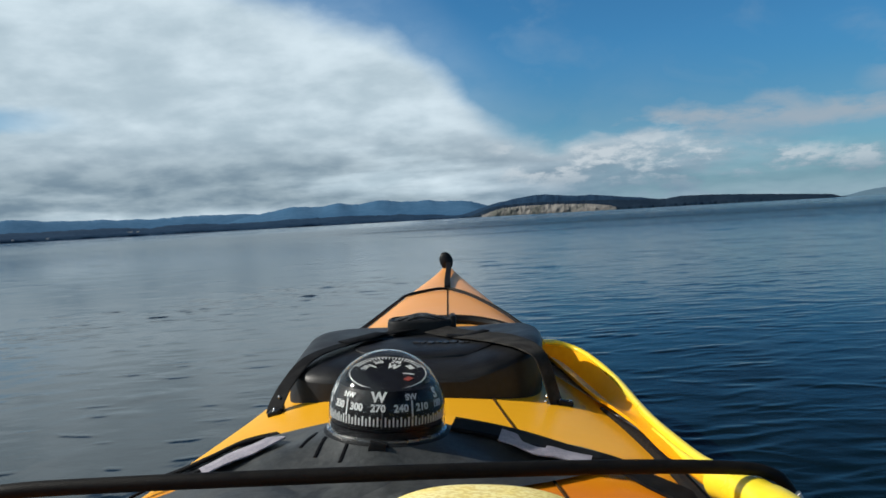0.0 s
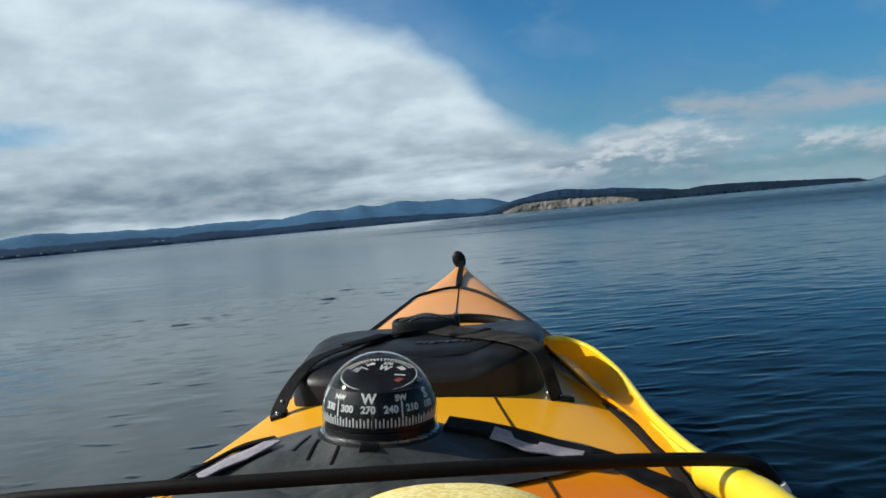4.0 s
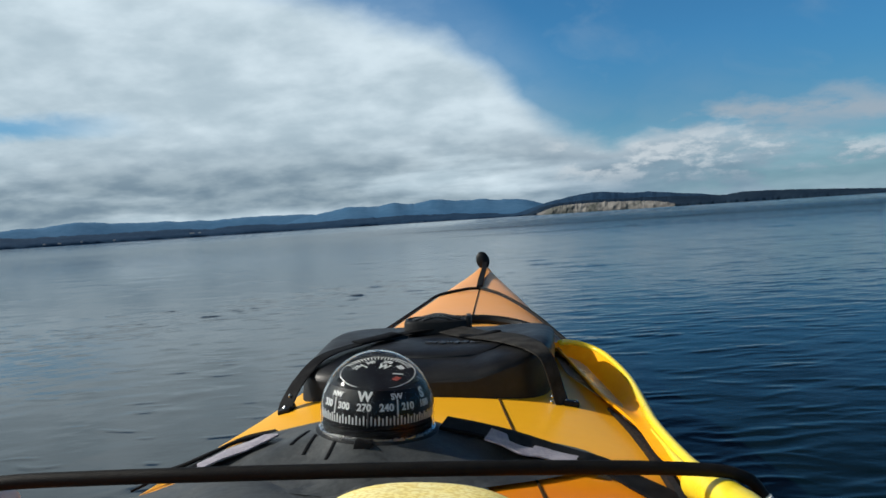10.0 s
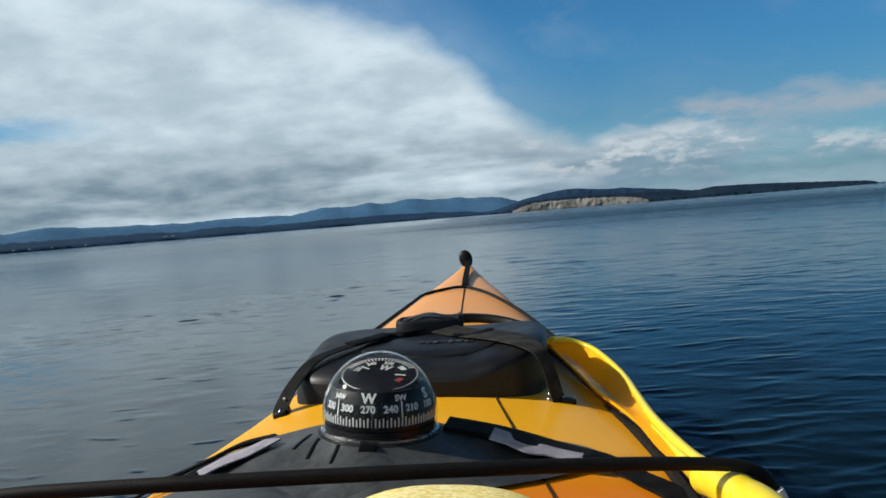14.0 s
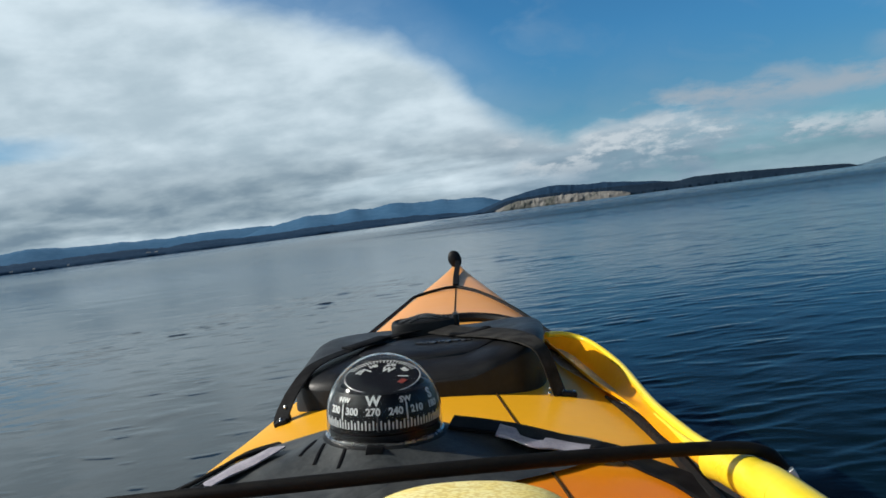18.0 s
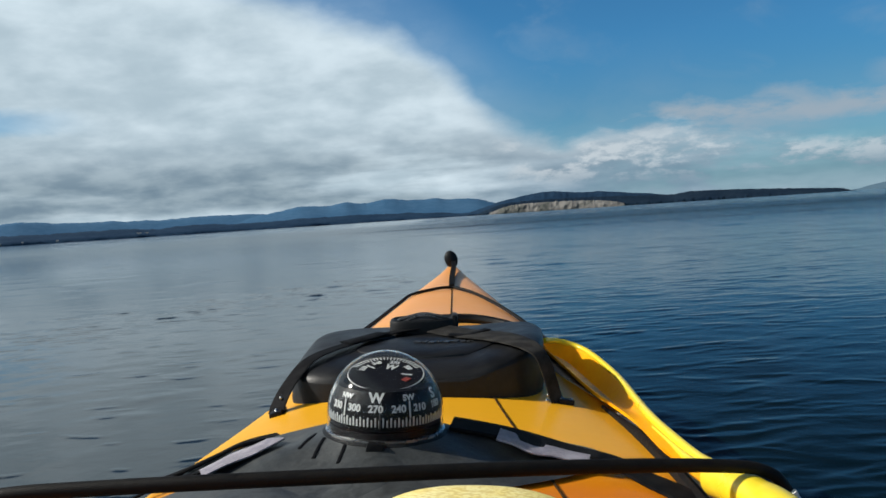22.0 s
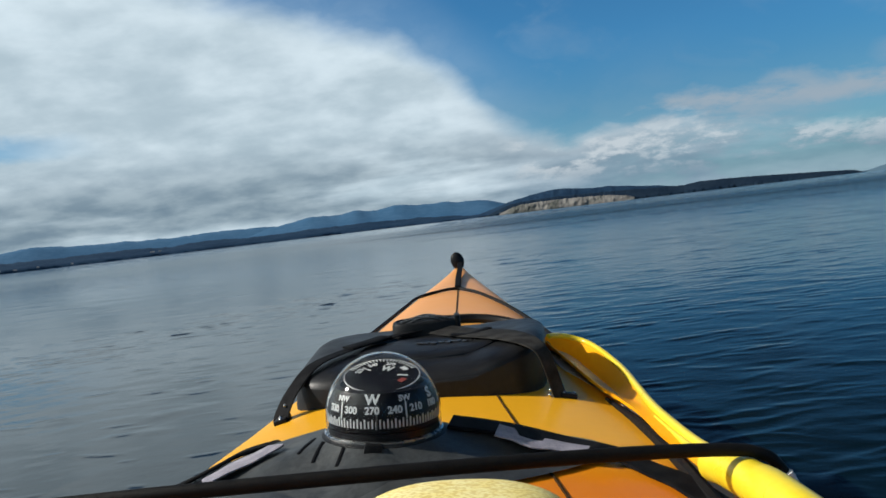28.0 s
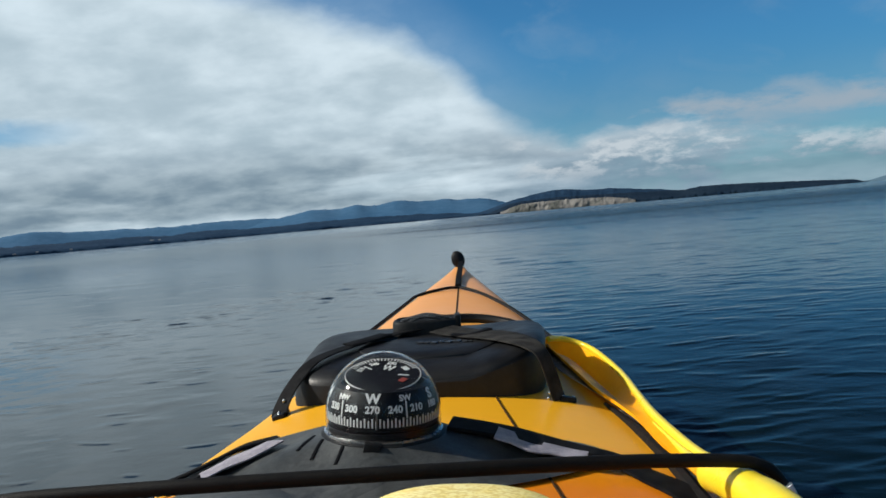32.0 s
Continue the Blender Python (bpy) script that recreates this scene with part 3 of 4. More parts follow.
def make_sea():
    radii = [0.0]
    r = 0.12
    while r < 4950:
        radii.append(r)
        r *= 1.0042 if 1.2 < r < 5 else 1.0055 if 5 <= r < 10 else 1.009 if 10 <= r < 40 else 1.035
    radii.append(4960.0)
    ahead, behind = np.linspace(radians(38), radians(142), 860, endpoint=False), np.linspace(radians(142), radians(398), 150, endpoint=False)
    ang = np.concatenate([ahead, behind])
    n_az = len(ang)
    rr, aa = np.meshgrid(np.array(radii[1:]), ang, indexing="ij")
    x, y = rr * np.cos(aa), rr * np.sin(aa)
    z = wave_height(x, y)
    add_wavelets(z, x, y, rr[:, 0], ang, len(ahead))
    co = np.stack([x, y, z], -1).reshape(-1, 3)
    n_r = len(radii) - 1
    i, j = np.meshgrid(np.arange(n_r - 1), np.arange(n_az), indexing="ij")
    k = (j + 1) % n_az
    faces = np.stack([i * n_az + j, (i + 1) * n_az + j, (i + 1) * n_az + k, i * n_az + k], -1).reshape(-1, 4)
    faces = [tuple(f) for f in faces.tolist()] + [tuple(range(n_az))]
    me = bpy.data.meshes.new("water")
    me.from_pydata(co.tolist(), [], faces)
    me.polygons.foreach_set("use_smooth", [True] * len(me.polygons))
    me.materials.append(WATER)
    return tagged(new("water", me), "calm dark blue sea with light ripples", "water", kind="structure")


make_sea()


# ---------------------------------------------------------------- distant land
def spot(az, r, z=0.0):
    a = radians(az)
    return Vector((math.sin(a) * r, math.cos(a) * r, z))


def rough(az, seed, size):
    return noise.fractal(Vector((az * size, seed, 0)), 0.7, 2.2, 5)


def make_land(name, label, category, profile, shore, ridge, back, material, lower=0.0, jag=0.05, jag_size=1.2, step=0.09, folds=0.18):
    """A coast seen from the sea: profile gives the skyline (azimuth, degrees up) at the distance of the ridge."""
    az0, az1 = profile[0][0], profile[-1][0]
    rows = [(0.0, -3.0), (0.02, 0.10), (0.25, 0.38), (0.5, 0.66), (0.75, 0.86), (1.0, 1.0), (1.6, 0.3), (2.0, -0.05)]
    rings = []
    n = int((az1 - az0) / step)

    def sky_line(az):
        return sum(lerp(profile, az + d) for d in (-0.45, -0.3, -0.15, 0, 0.15, 0.3, 0.45)) / 7

    for i in range(n + 1):
        az = az0 + (az1 - az0) * i / n
        smooth_top = max(0.5, ridge * math.tan(radians(sky_line(az))) - lower)
        top = max(0.5, ridge * math.tan(radians(sky_line(az) + jag * rough(az, 1.0, jag_size) * min(1, sky_line(az) * 2))) - lower)
        line = []
        for k, (s, h) in enumerate(rows):
            r = shore + (ridge - shore) * s if s <= 1 else ridge + (back - ridge) * (s - 1)
            wob = rough(az, 7.0 + k, jag_size * 0.8)
            z = -3.0 if h < 0 and k == 0 else (smooth_top if k < 4 else 0.5 * (top + smooth_top) if k == 4 else top) * h * (1 + (folds * wob if 0 < k < 5 else 0)) + (2.0 if k == 1 else 0)
            line.append(spot(az, r + (wob * (ridge - shore) * folds * 0.5 if k < 5 else 0), z))
        rings.append(line)
    bm = loft(rings, closed=False)
    for f in bm.faces:
        f.smooth = True
    me = bpy.data.meshes.new(name)
    bmesh.ops.recalc_face_normals(bm, faces=bm.faces)
    bm.to_mesh(me)
    bm.free()
    me.materials.append(material)
    ob = new(name, me)
    return tagged(ob, label, category) if label else ob


def make_range():
    """Two ridges, one behind the other."""
    root = thing("mountain_range", "hazy blue forested mountain range beyond the bay", "mountains", (0, 4520, 0), Matrix.Identity(4))
    west = [(-52, 0.3), (-44, 0.9), (-38, 0.7), (-32.8, 0.96), (-31.2, 1.22), (-29, 1.24), (-27.2, 1.51), (-24.8, 1.28), (-18.9, 1.11), (-15, 1.2), (-11.5, 1.1), (-9, 0.9), (-5, 0.5), (-2, 0.1)]
    east = [(-16, 0.1), (-13, 0.8), (-11.5, 1.08), (-10.4, 1.18), (-9.5, 1.38), (-8.7, 1.50), (-7.3, 1.34), (-6.6, 1.42), (-5.9, 1.62), (-5.2, 1.48), (-4.6, 1.38), (-3.6, 1.50), (-2.7, 1.64), (-1.8, 1.50), (-0.8, 1.40), (0.6, 1.42), (2.4, 1.27), (3.6, 1.24), (4.6, 0.95), (6, 0.5), (8, 0.2)]
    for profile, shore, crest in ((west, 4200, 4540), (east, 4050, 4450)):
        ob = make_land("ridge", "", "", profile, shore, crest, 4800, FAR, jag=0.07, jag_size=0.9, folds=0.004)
        ob.parent = root
        ob.matrix_parent_inverse = root.matrix_world.inverted()


make_range()
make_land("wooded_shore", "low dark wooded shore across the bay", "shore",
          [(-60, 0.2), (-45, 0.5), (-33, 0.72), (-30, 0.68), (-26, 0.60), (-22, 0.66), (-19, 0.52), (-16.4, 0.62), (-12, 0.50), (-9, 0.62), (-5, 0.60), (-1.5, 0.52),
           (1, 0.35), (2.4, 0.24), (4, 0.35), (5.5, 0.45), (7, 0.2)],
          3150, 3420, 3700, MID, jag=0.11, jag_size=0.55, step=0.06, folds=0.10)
make_land("headland_hill", "wooded hill behind the sandy bluff, tinted with blue haze", "hill",
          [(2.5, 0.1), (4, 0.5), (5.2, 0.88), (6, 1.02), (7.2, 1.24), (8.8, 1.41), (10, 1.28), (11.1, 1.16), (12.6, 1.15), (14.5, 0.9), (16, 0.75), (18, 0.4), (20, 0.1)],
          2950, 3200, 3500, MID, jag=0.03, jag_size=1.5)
make_land("wooded_headland", "dark wooded headland running out to a low point", "headland",
          [(3.4, 0.12), (4.3, 0.45), (5.2, 0.78), (6.5, 0.9), (8.5, 0.97), (10.5, 0.93), (13, 0.86), (15.5, 0.76), (17.5, 0.66), (18.2, 0.82), (20, 0.80), (22, 0.72), (24.4, 0.58),
           (26.5, 0.45), (28.0, 0.34), (28.4, 0.2), (28.7, 0.03)],
          2530, 2640, 2800, NEAR, lower=5.0, jag=0.04, jag_size=3.0, step=0.05)
make_land("island_range", "faint haze-blue island mountains on the horizon", "mountains",
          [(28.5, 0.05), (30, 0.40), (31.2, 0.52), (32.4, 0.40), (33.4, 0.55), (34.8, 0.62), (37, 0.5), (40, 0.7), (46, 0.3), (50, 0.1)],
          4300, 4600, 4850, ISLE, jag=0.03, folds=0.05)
make_land("rocky_islet", "low brown rocky islet", "islet",
          [(31.6, 0.03), (32.0, 0.10), (32.4, 0.05), (33.1, 0.06), (33.6, 0.17), (34.6, 0.26), (36.5, 0.3), (39, 0.2), (41, 0.03)],
          2100, 2160, 2260, CLIFF, jag=0.02, jag_size=4)


def make_cliffs():
    """Eroded sand face with gullies under the headland's woods."""
    top = [(4.55, 0.10), (5.0, 0.26), (5.5, 0.44), (6.2, 0.58), (8.0, 0.64), (10.0, 0.62), (12.0, 0.54), (13.2, 0.40), (14.1, 0.20)]
    rings = []
    for i in range(421):
        az = 4.55 + (14.1 - 4.55) * i / 420
        h = 2490 * math.tan(radians(lerp(top, az) + 0.05 * rough(az, 3.0, 4.0)))
        line = []
        for k in range(9):
            s = k / 8
            slant = az - 0.42 * s + 0.25 * noise.noise(Vector((az * 0.8, 1, 0)))
            gully = noise.fractal(Vector((slant * 1.7, 4.0, s * 0.4)), 0.8, 2.3, 3)
            lean = 22 * s ** 1.4 + 7 * gully * (1 - abs(2 * s - 0.9)) + 5 * noise.noise(Vector((az * 2.6 + s * 1.8, s * 3, 2)))
            line.append(spot(az - 0.05 * s, 2478 + lean, -2 + (h + 2) * s))
        line.append(spot(az, 2535, h * 1.02))
        line.append(spot(az, 2560, h * 0.8))
        rings.append(line)
    bm = loft(rings, closed=False)
    for f in bm.faces:
        f.smooth = True
    bmesh.ops.recalc_face_normals(bm, faces=bm.faces)
    me = bpy.data.meshes.new("sand_bluff")
    bm.to_mesh(me)
    bm.free()
    me.materials.append(CLIFF)
    tagged(new("sand_bluff", me), "pale eroded sandy bluff with dark gullies above the shore", "cliff")


make_cliffs()


def make_conifers(name, label, spans, count, seed, material, tall):
    rng = random.Random(seed)
    verts, faces = [], []
    for _ in range(count):
        az0, az1, prof, r0, r1, low = rng.choice(spans)
        az, f = rng.uniform(az0, az1), rng.random() ** 0.6
        r = r0 + (r1 - r0) * f
        foot = max(0.0, r1 * math.tan(radians(lerp(prof, az))) - low) * (0.15 + 0.8 * f) - 2
        h = rng.uniform(*tall) * min(1.0, 0.25 + lerp(prof, az) * 2)
        w = h * rng.uniform(0.18, 0.34)
        c = spot(az, r, foot)
        b = len(verts)
        for lift, wide in ((0.0, 1.0), (0.45, 0.62)):
            for q in range(5):
                a = 2 * math.pi * q / 5 + rng.random()
                verts.append((c.x + math.cos(a) * w * wide, c.y + math.sin(a) * w * wide, c.z + h * lift))
        verts.append((c.x, c.y, c.z + h))
        for q in range(5):
            p = (q + 1) % 5
            faces += [(b + q, b + p, b + 5 + p, b + 5 + q), (b + 5 + q, b + 5 + p, b + 10)]
    me = bpy.data.meshes.new(name)
    me.from_pydata(verts, [], faces)
    me.materials.append(material)
    tagged(new(name, me), label, "trees", kind="stuff")


HEAD = [(3.4, 0.12), (4.3, 0.45), (5.2, 0.78), (6.5, 0.9), (8.5, 0.97), (10.5, 0.93), (13, 0.86), (15.5, 0.76), (17.5, 0.66), (18.2, 0.82), (20, 0.80), (22, 0.72), (24.4, 0.58), (28.0, 0.34), (28.5, 0.15)]
make_conifers("headland_trees", "dense dark conifers covering the headland", [(4.6, 28.3, HEAD, 2545, 2640, 9.0)], 4200, 3, NEAR, (5, 9))
SHORE = [(-33, 0.70), (-26, 0.60), (-19, 0.52), (-9, 0.6), (-5, 0.6), (-1.5, 0.5), (2.4, 0.22)]
make_conifers("shore_trees", "dark woods along the far shore", [(-40, 2.4, SHORE, 3260, 3420, 8.0)], 1800, 5, MID, (2, 3.5))


def make_house(az, r, z, w, d, h, group):
    """A pale far house: four walls under a gable roof."""
    m = Matrix.Translation(spot(az, r, z)) @ Matrix.Rotation(-radians(az), 4, "Z")
    ob = new("house")
    ob.matrix_world = m
    BASES[ob] = Vector((0, 0, 0))
    tagged(ob, "small pale house on the wooded far shore", "house", group)
    part("wall", block((0, 0, h / 2), w, d, h), WALL, ob, smooth=False)
    bm = bmesh.new()
    v = [bm.verts.new(p) for p in ((-w * .55, -d * .6, h), (w * .55, -d * .6, h), (w * .55, d * .6, h), (-w * .55, d * .6, h), (-w * .55, 0, h + d * .45), (w * .55, 0, h + d * .45))]
    for f in ((0, 1, 5, 4), (2, 3, 4, 5), (0, 4, 3), (1, 2, 5), (0, 3, 2, 1)):
        bm.faces.new([v[k] for k in f])
    part("roof", bm, ROOF, ob, smooth=False)


for az, up, w in ((-29.1, 0.16, 16), (-28.2, 0.15, 20), (-26.9, 0.17, 14), (-24.9, 0.15, 16), (-19.9, 0.30, 30), (-19.4, 0.29, 18)):
    make_house(az, 3150, 3150 * math.tan(radians(up)) - 2, w * 0.5, 5, 2.2, "houses on the far shore")


# ---------------------------------------------------------------- the kayak
def axis(y):
    return -0.02 + 0.034 * y


HALF = [(-2.35, 0.012), (-2.0, 0.07), (-1.4, 0.165), (-0.6, 0.25), (0, 0.262), (0.4, 0.252), (0.6, 0.231), (0.72, 0.219), (0.85, 0.204), (1.0, 0.186), (1.3, 0.153), (1.56, 0.121), (1.8, 0.089), (2.0, 0.058), (2.15, 0.034), (2.29, 0.014)]
RIDGE = [(-2.35, -0.14), (-1.6, -0.19), (-0.6, -0.19), (0, -0.190), (0.4, -0.187), (0.6, -0.187), (0.85, -0.190), (1.3, -0.168), (1.8, -0.158), (2.15, -0.142), (2.29, -0.134)]
EDGE = [(-2.35, -0.15), (-1.6, -0.21), (-0.6, -0.205), (0, -0.217), (0.6, -0.217), (0.85, -0.219), (1.3, -0.198), (1.8, -0.174), (2.15, -0.152), (2.29, -0.142)]
KEEL = [(-2.35, -0.2), (-2.1, -0.42), (-1.6, -0.5), (-0.5, -0.53), (0.8, -0.53), (1.5, -0.50), (1.9, -0.43), (2.15, -0.30), (2.29, -0.19)]


def ease(table, y):
    return sum(lerp(table, y + d) * w for d, w in ((-0.12, .15), (-0.06, .2), (0, .3), (0.06, .2), (0.12, .15)))


def deck_z(x, y):
    s = min(1.0, abs(x - axis(y)) / ease(HALF, y))
    a, b = ease(RIDGE, y), ease(EDGE, y)
    return a + (b - a) * (0.55 * s ** 2 + 0.45 * s ** 6)


def make_kayak():
    k = thing("kayak", "yellow and orange plastic sea kayak floating on the sea", "kayak", (0, 0, -0.42))
    ys = [-2.35 + 4.64 * i / 116 for i in range(117)]
    deck, band, hull = [], [], []
    for y in ys:
        c, b, zk = axis(y), ease(HALF, y), ease(KEEL, y)
        ze = ease(EDGE, y)
        g = min(0.030, b * 0.14)
        row = [(c + b * s, y, deck_z(c + b * s, y)) for s in [math.sin(math.pi / 2 * (q / 12 - 1)) for q in range(25)]]
        under = [(c + b * s, y, ze - 0.012) for s in (1.0, 0.0, -1.0)]
        deck.append(row + under)
        zl = max(zk + 0.01, ze - 0.045)
        ring = []
        for side in (1, -1):
            ring.append([(c + side * (b - 0.002), y, ze - 0.001), (c + side * (b + g * .45), y, ze - 0.008), (c + side * (b + g * .8), y, ze - 0.022), (c + side * (b + g), y, zl), (c + side * b * 0.9, y, zl)])
        band.append(ring)
        w, zb = b + g, zl
        sec = [(w * math.cos(a) ** 0.75 if math.cos(a) > 0 else 0.0, zb + (zk - zb) * math.sin(a) ** 1.25) for a in [math.pi / 2 * q / 8 for q in range(9)]]
        hull.append([(c + a, y, z) for a, z in sec] + [(c - a, y, z) for a, z in sec[::-1][1:]])
    part("deck", loft(deck), DECK, k, "glossy yellow deck fading to orange at the bow")
    part("hull", loft(hull), HULL, k)
    for i in (0, 1):
        part("gunwale", loft([r[i] for r in band]), DECK, k)
    # moulded seam, a low ridge line and scuffs
    def seam(x0, y0, x1, y1, r=0.0011, name="deck_seam"):
        pts = [(x0 + (x1 - x0) * t, y0 + (y1 - y0) * t, 0) for t in [q / 10 for q in range(11)]]
        part(name, tube([(x, y, deck_z(x, y) + 0.0003) for x, y, _ in pts], r, 6, 3), SEAM, k)
    seam(0.052, 0.90, 0.080, 0.52)
    seam(0.080, 0.52, 0.090, 0.25)
    seam(axis(1.38), 1.38, axis(2.2), 2.2, 0.0012)
    # grey strip laid on the starboard shoulder beside the case: the sky's sheen as colour
    rings = []
    for y in [0.80 + 0.39 * q / 24 for q in range(25)]:
        c, b = axis(y), ease(HALF, y)
        s0 = 0.72 + 0.17 * min(1.0, max(0.0, (1.0 - y) / 0.12))
        row = [(c + b * s, y, deck_z(c + b * s, y) + 0.0012) for s in [s0 + (0.995 - s0) * u for u in (0, 0.2, 0.4, 0.6, 0.78, 0.9, 1.0)]]
        rings.append(row + [(p[0], p[1], p[2] - 0.003) for p in row[::-1]])
    part("edge_sheen", loft(rings), BAND, k, "grey strip laid on as sky sheen of the deck edge")
    # hatch rim and cover forward of the case
    cx, cy = axis(1.22) + 0.03, 1.17
    ring = []
    for q in range(41):
        a = 2 * math.pi * q / 40
        x, y = cx + 0.105 * math.cos(a), cy + 0.13 * math.sin(a)
        ring.append((x, y, deck_z(x, y) + 0.006))
    part("hatch_rim", tube(ring, 0.008, 8, 2), RUBBER, k, "black rubber hatch rim")
    # toggle at the bow: keeper strap and knob
    top = ease(RIDGE, 2.2)
    handle = part("bow_handle", ribbon([(axis(1.82), 1.82, ease(RIDGE, 1.82) + .004), (axis(1.95), 1.95, ease(RIDGE, 1.95) + .007), (axis(2.12) + .003, 2.12, ease(RIDGE, 2.12) + .012), (axis(2.25) + .003, 2.25, ease(RIDGE, 2.25) + .016)], 0.014, 0.005), WEB, k, "black webbing carrying strap")
    knob = ball((0, 0, 0), 0.019, 0.012, 0.026)
    bmesh.ops.transform(knob, matrix=Matrix.Translation((axis(2.27) - 0.004, 2.27, ease(RIDGE, 2.27) + 0.021)) @ Matrix.Rotation(radians(-18), 4, "Y"), verts=knob.verts)
    part("toggle", knob, RUBBER, handle, "black oval toggle")
    # deck fittings with steel eyes
    for x, y, w, d in ((-0.171, 0.830, 0.014, 0.030), (0.134, 0.838, 0.017, 0.012)):
        slope = (deck_z(x + 0.01, y) - deck_z(x - 0.01, y)) / 0.02
        turn = Matrix.Rotation(-math.atan(slope), 4, "Y")
        f = part("deck_fitting", block((x, y, deck_z(x, y) + 0.002), w, d, 0.006, 0.0022, turn), RUBBER, k, "black moulded fitting for a strap")
        for u in (-0.3, 0.3):
            p = Vector((x, y, deck_z(x, y) + 0.0052)) + turn @ Vector((u * w if w > d else 0, u * d if d > w else 0, 0))
            part("bolt", ball(p, 0.0022, 0.0022, 0.0012, 10, 6), STEEL, f)
    return k


SEAM = plain("seam", (0.030, 0.014, 0.004), (0.06, 0.03, 0.008), 0.8, spec=0.1)
kayak = make_kayak()


def make_deck_line():
    t = thing("deck_line", "thin black rope stretched over the bow deck", "rope", (axis(1.8), 1.8, ease(RIDGE, 1.8)))
    def over(x, y, up=0.005):
        return (x, y, deck_z(x, y) + up)
    for line in (((1.775, 0.0), (1.765, -0.3), (1.735, -0.88), (1.66, -1.0), (1.47, -1.0), (1.30, -1.01), (1.18, -1.02)),
                 ((1.775, 0.0), (1.765, 0.12), (1.70, 0.44), (1.58, 0.70), (1.46, 0.88), (1.34, 0.99), (1.22, 1.02))):
        pts = [over(axis(y) + ease(HALF, y) * k, y) for y, k in line]
        part("rope", tube(pts, 0.0034, 8, 6), CORD, t)


make_deck_line()


def make_side_line():
    # black round strip along the line between deck edge and paddle blade
    t = thing("side_line", "thin black strip along the starboard deck edge, beside the paddle", "rope", (0.187, 0.7, -0.2))
    pts = [(0.176, 0.85), (0.183, 0.79), (0.1865, 0.735), (0.1855, 0.66), (0.1840, 0.617), (0.180, 0.55), (0.174, 0.45)]
    part("rope", tube([(x, y, deck_z(x, y) + 0.002) for x, y in pts], lambda u: 0.0018 + 0.0042 * min(1, u * 3), 8, 6), CORD, t)


make_side_line()


# ---------------------------------------------------------------- black case strapped on the deck
def rounded_ring(cx, cy, hx, hy, z, power=4.0, turn=0.0, n=56, tilt=0.0, skew=0.0):
    out = []
    for q in range(n):
        a = 2 * math.pi * q / n
        c, s = math.cos(a), math.sin(a)
        x = hx * math.copysign(abs(c) ** (2 / power), c)
        y = hy * math.copysign(abs(s) ** (2 / power), s)
        out.append((cx + x * math.cos(turn) - y * math.sin(turn), cy + x * math.sin(turn) + y * math.cos(turn), z + tilt * y + skew * x))
    return out


SKEW = 0.035      # the case sits higher on its starboard side


def lift(x, y):
    """How far the lid swells up at its starboard after corner."""
    return 0.27 * max(0.0, x - 0.04) * min(1.0, max(0.45, (1.16 - y) / 0.2))


def raised(pts):
    return [(x, y, z + 0.0035 + SKEW * (x + 0.014) + lift(x, y)) if z > -0.1765 else (x, y, z) for x, y, z in pts]


def splay(bm, cx, cy):
    """Widens the case towards the bow on its starboard side and lifts the lid there."""
    for v in bm.verts:
        x = v.co.x
        if x > cx:
            v.co.x += 0.12 * (v.co.y - cy) * min(1, (x - cx) / 0.1)
        if v.co.z > -0.18:
            v.co.z += lift(x, v.co.y)
    return bm


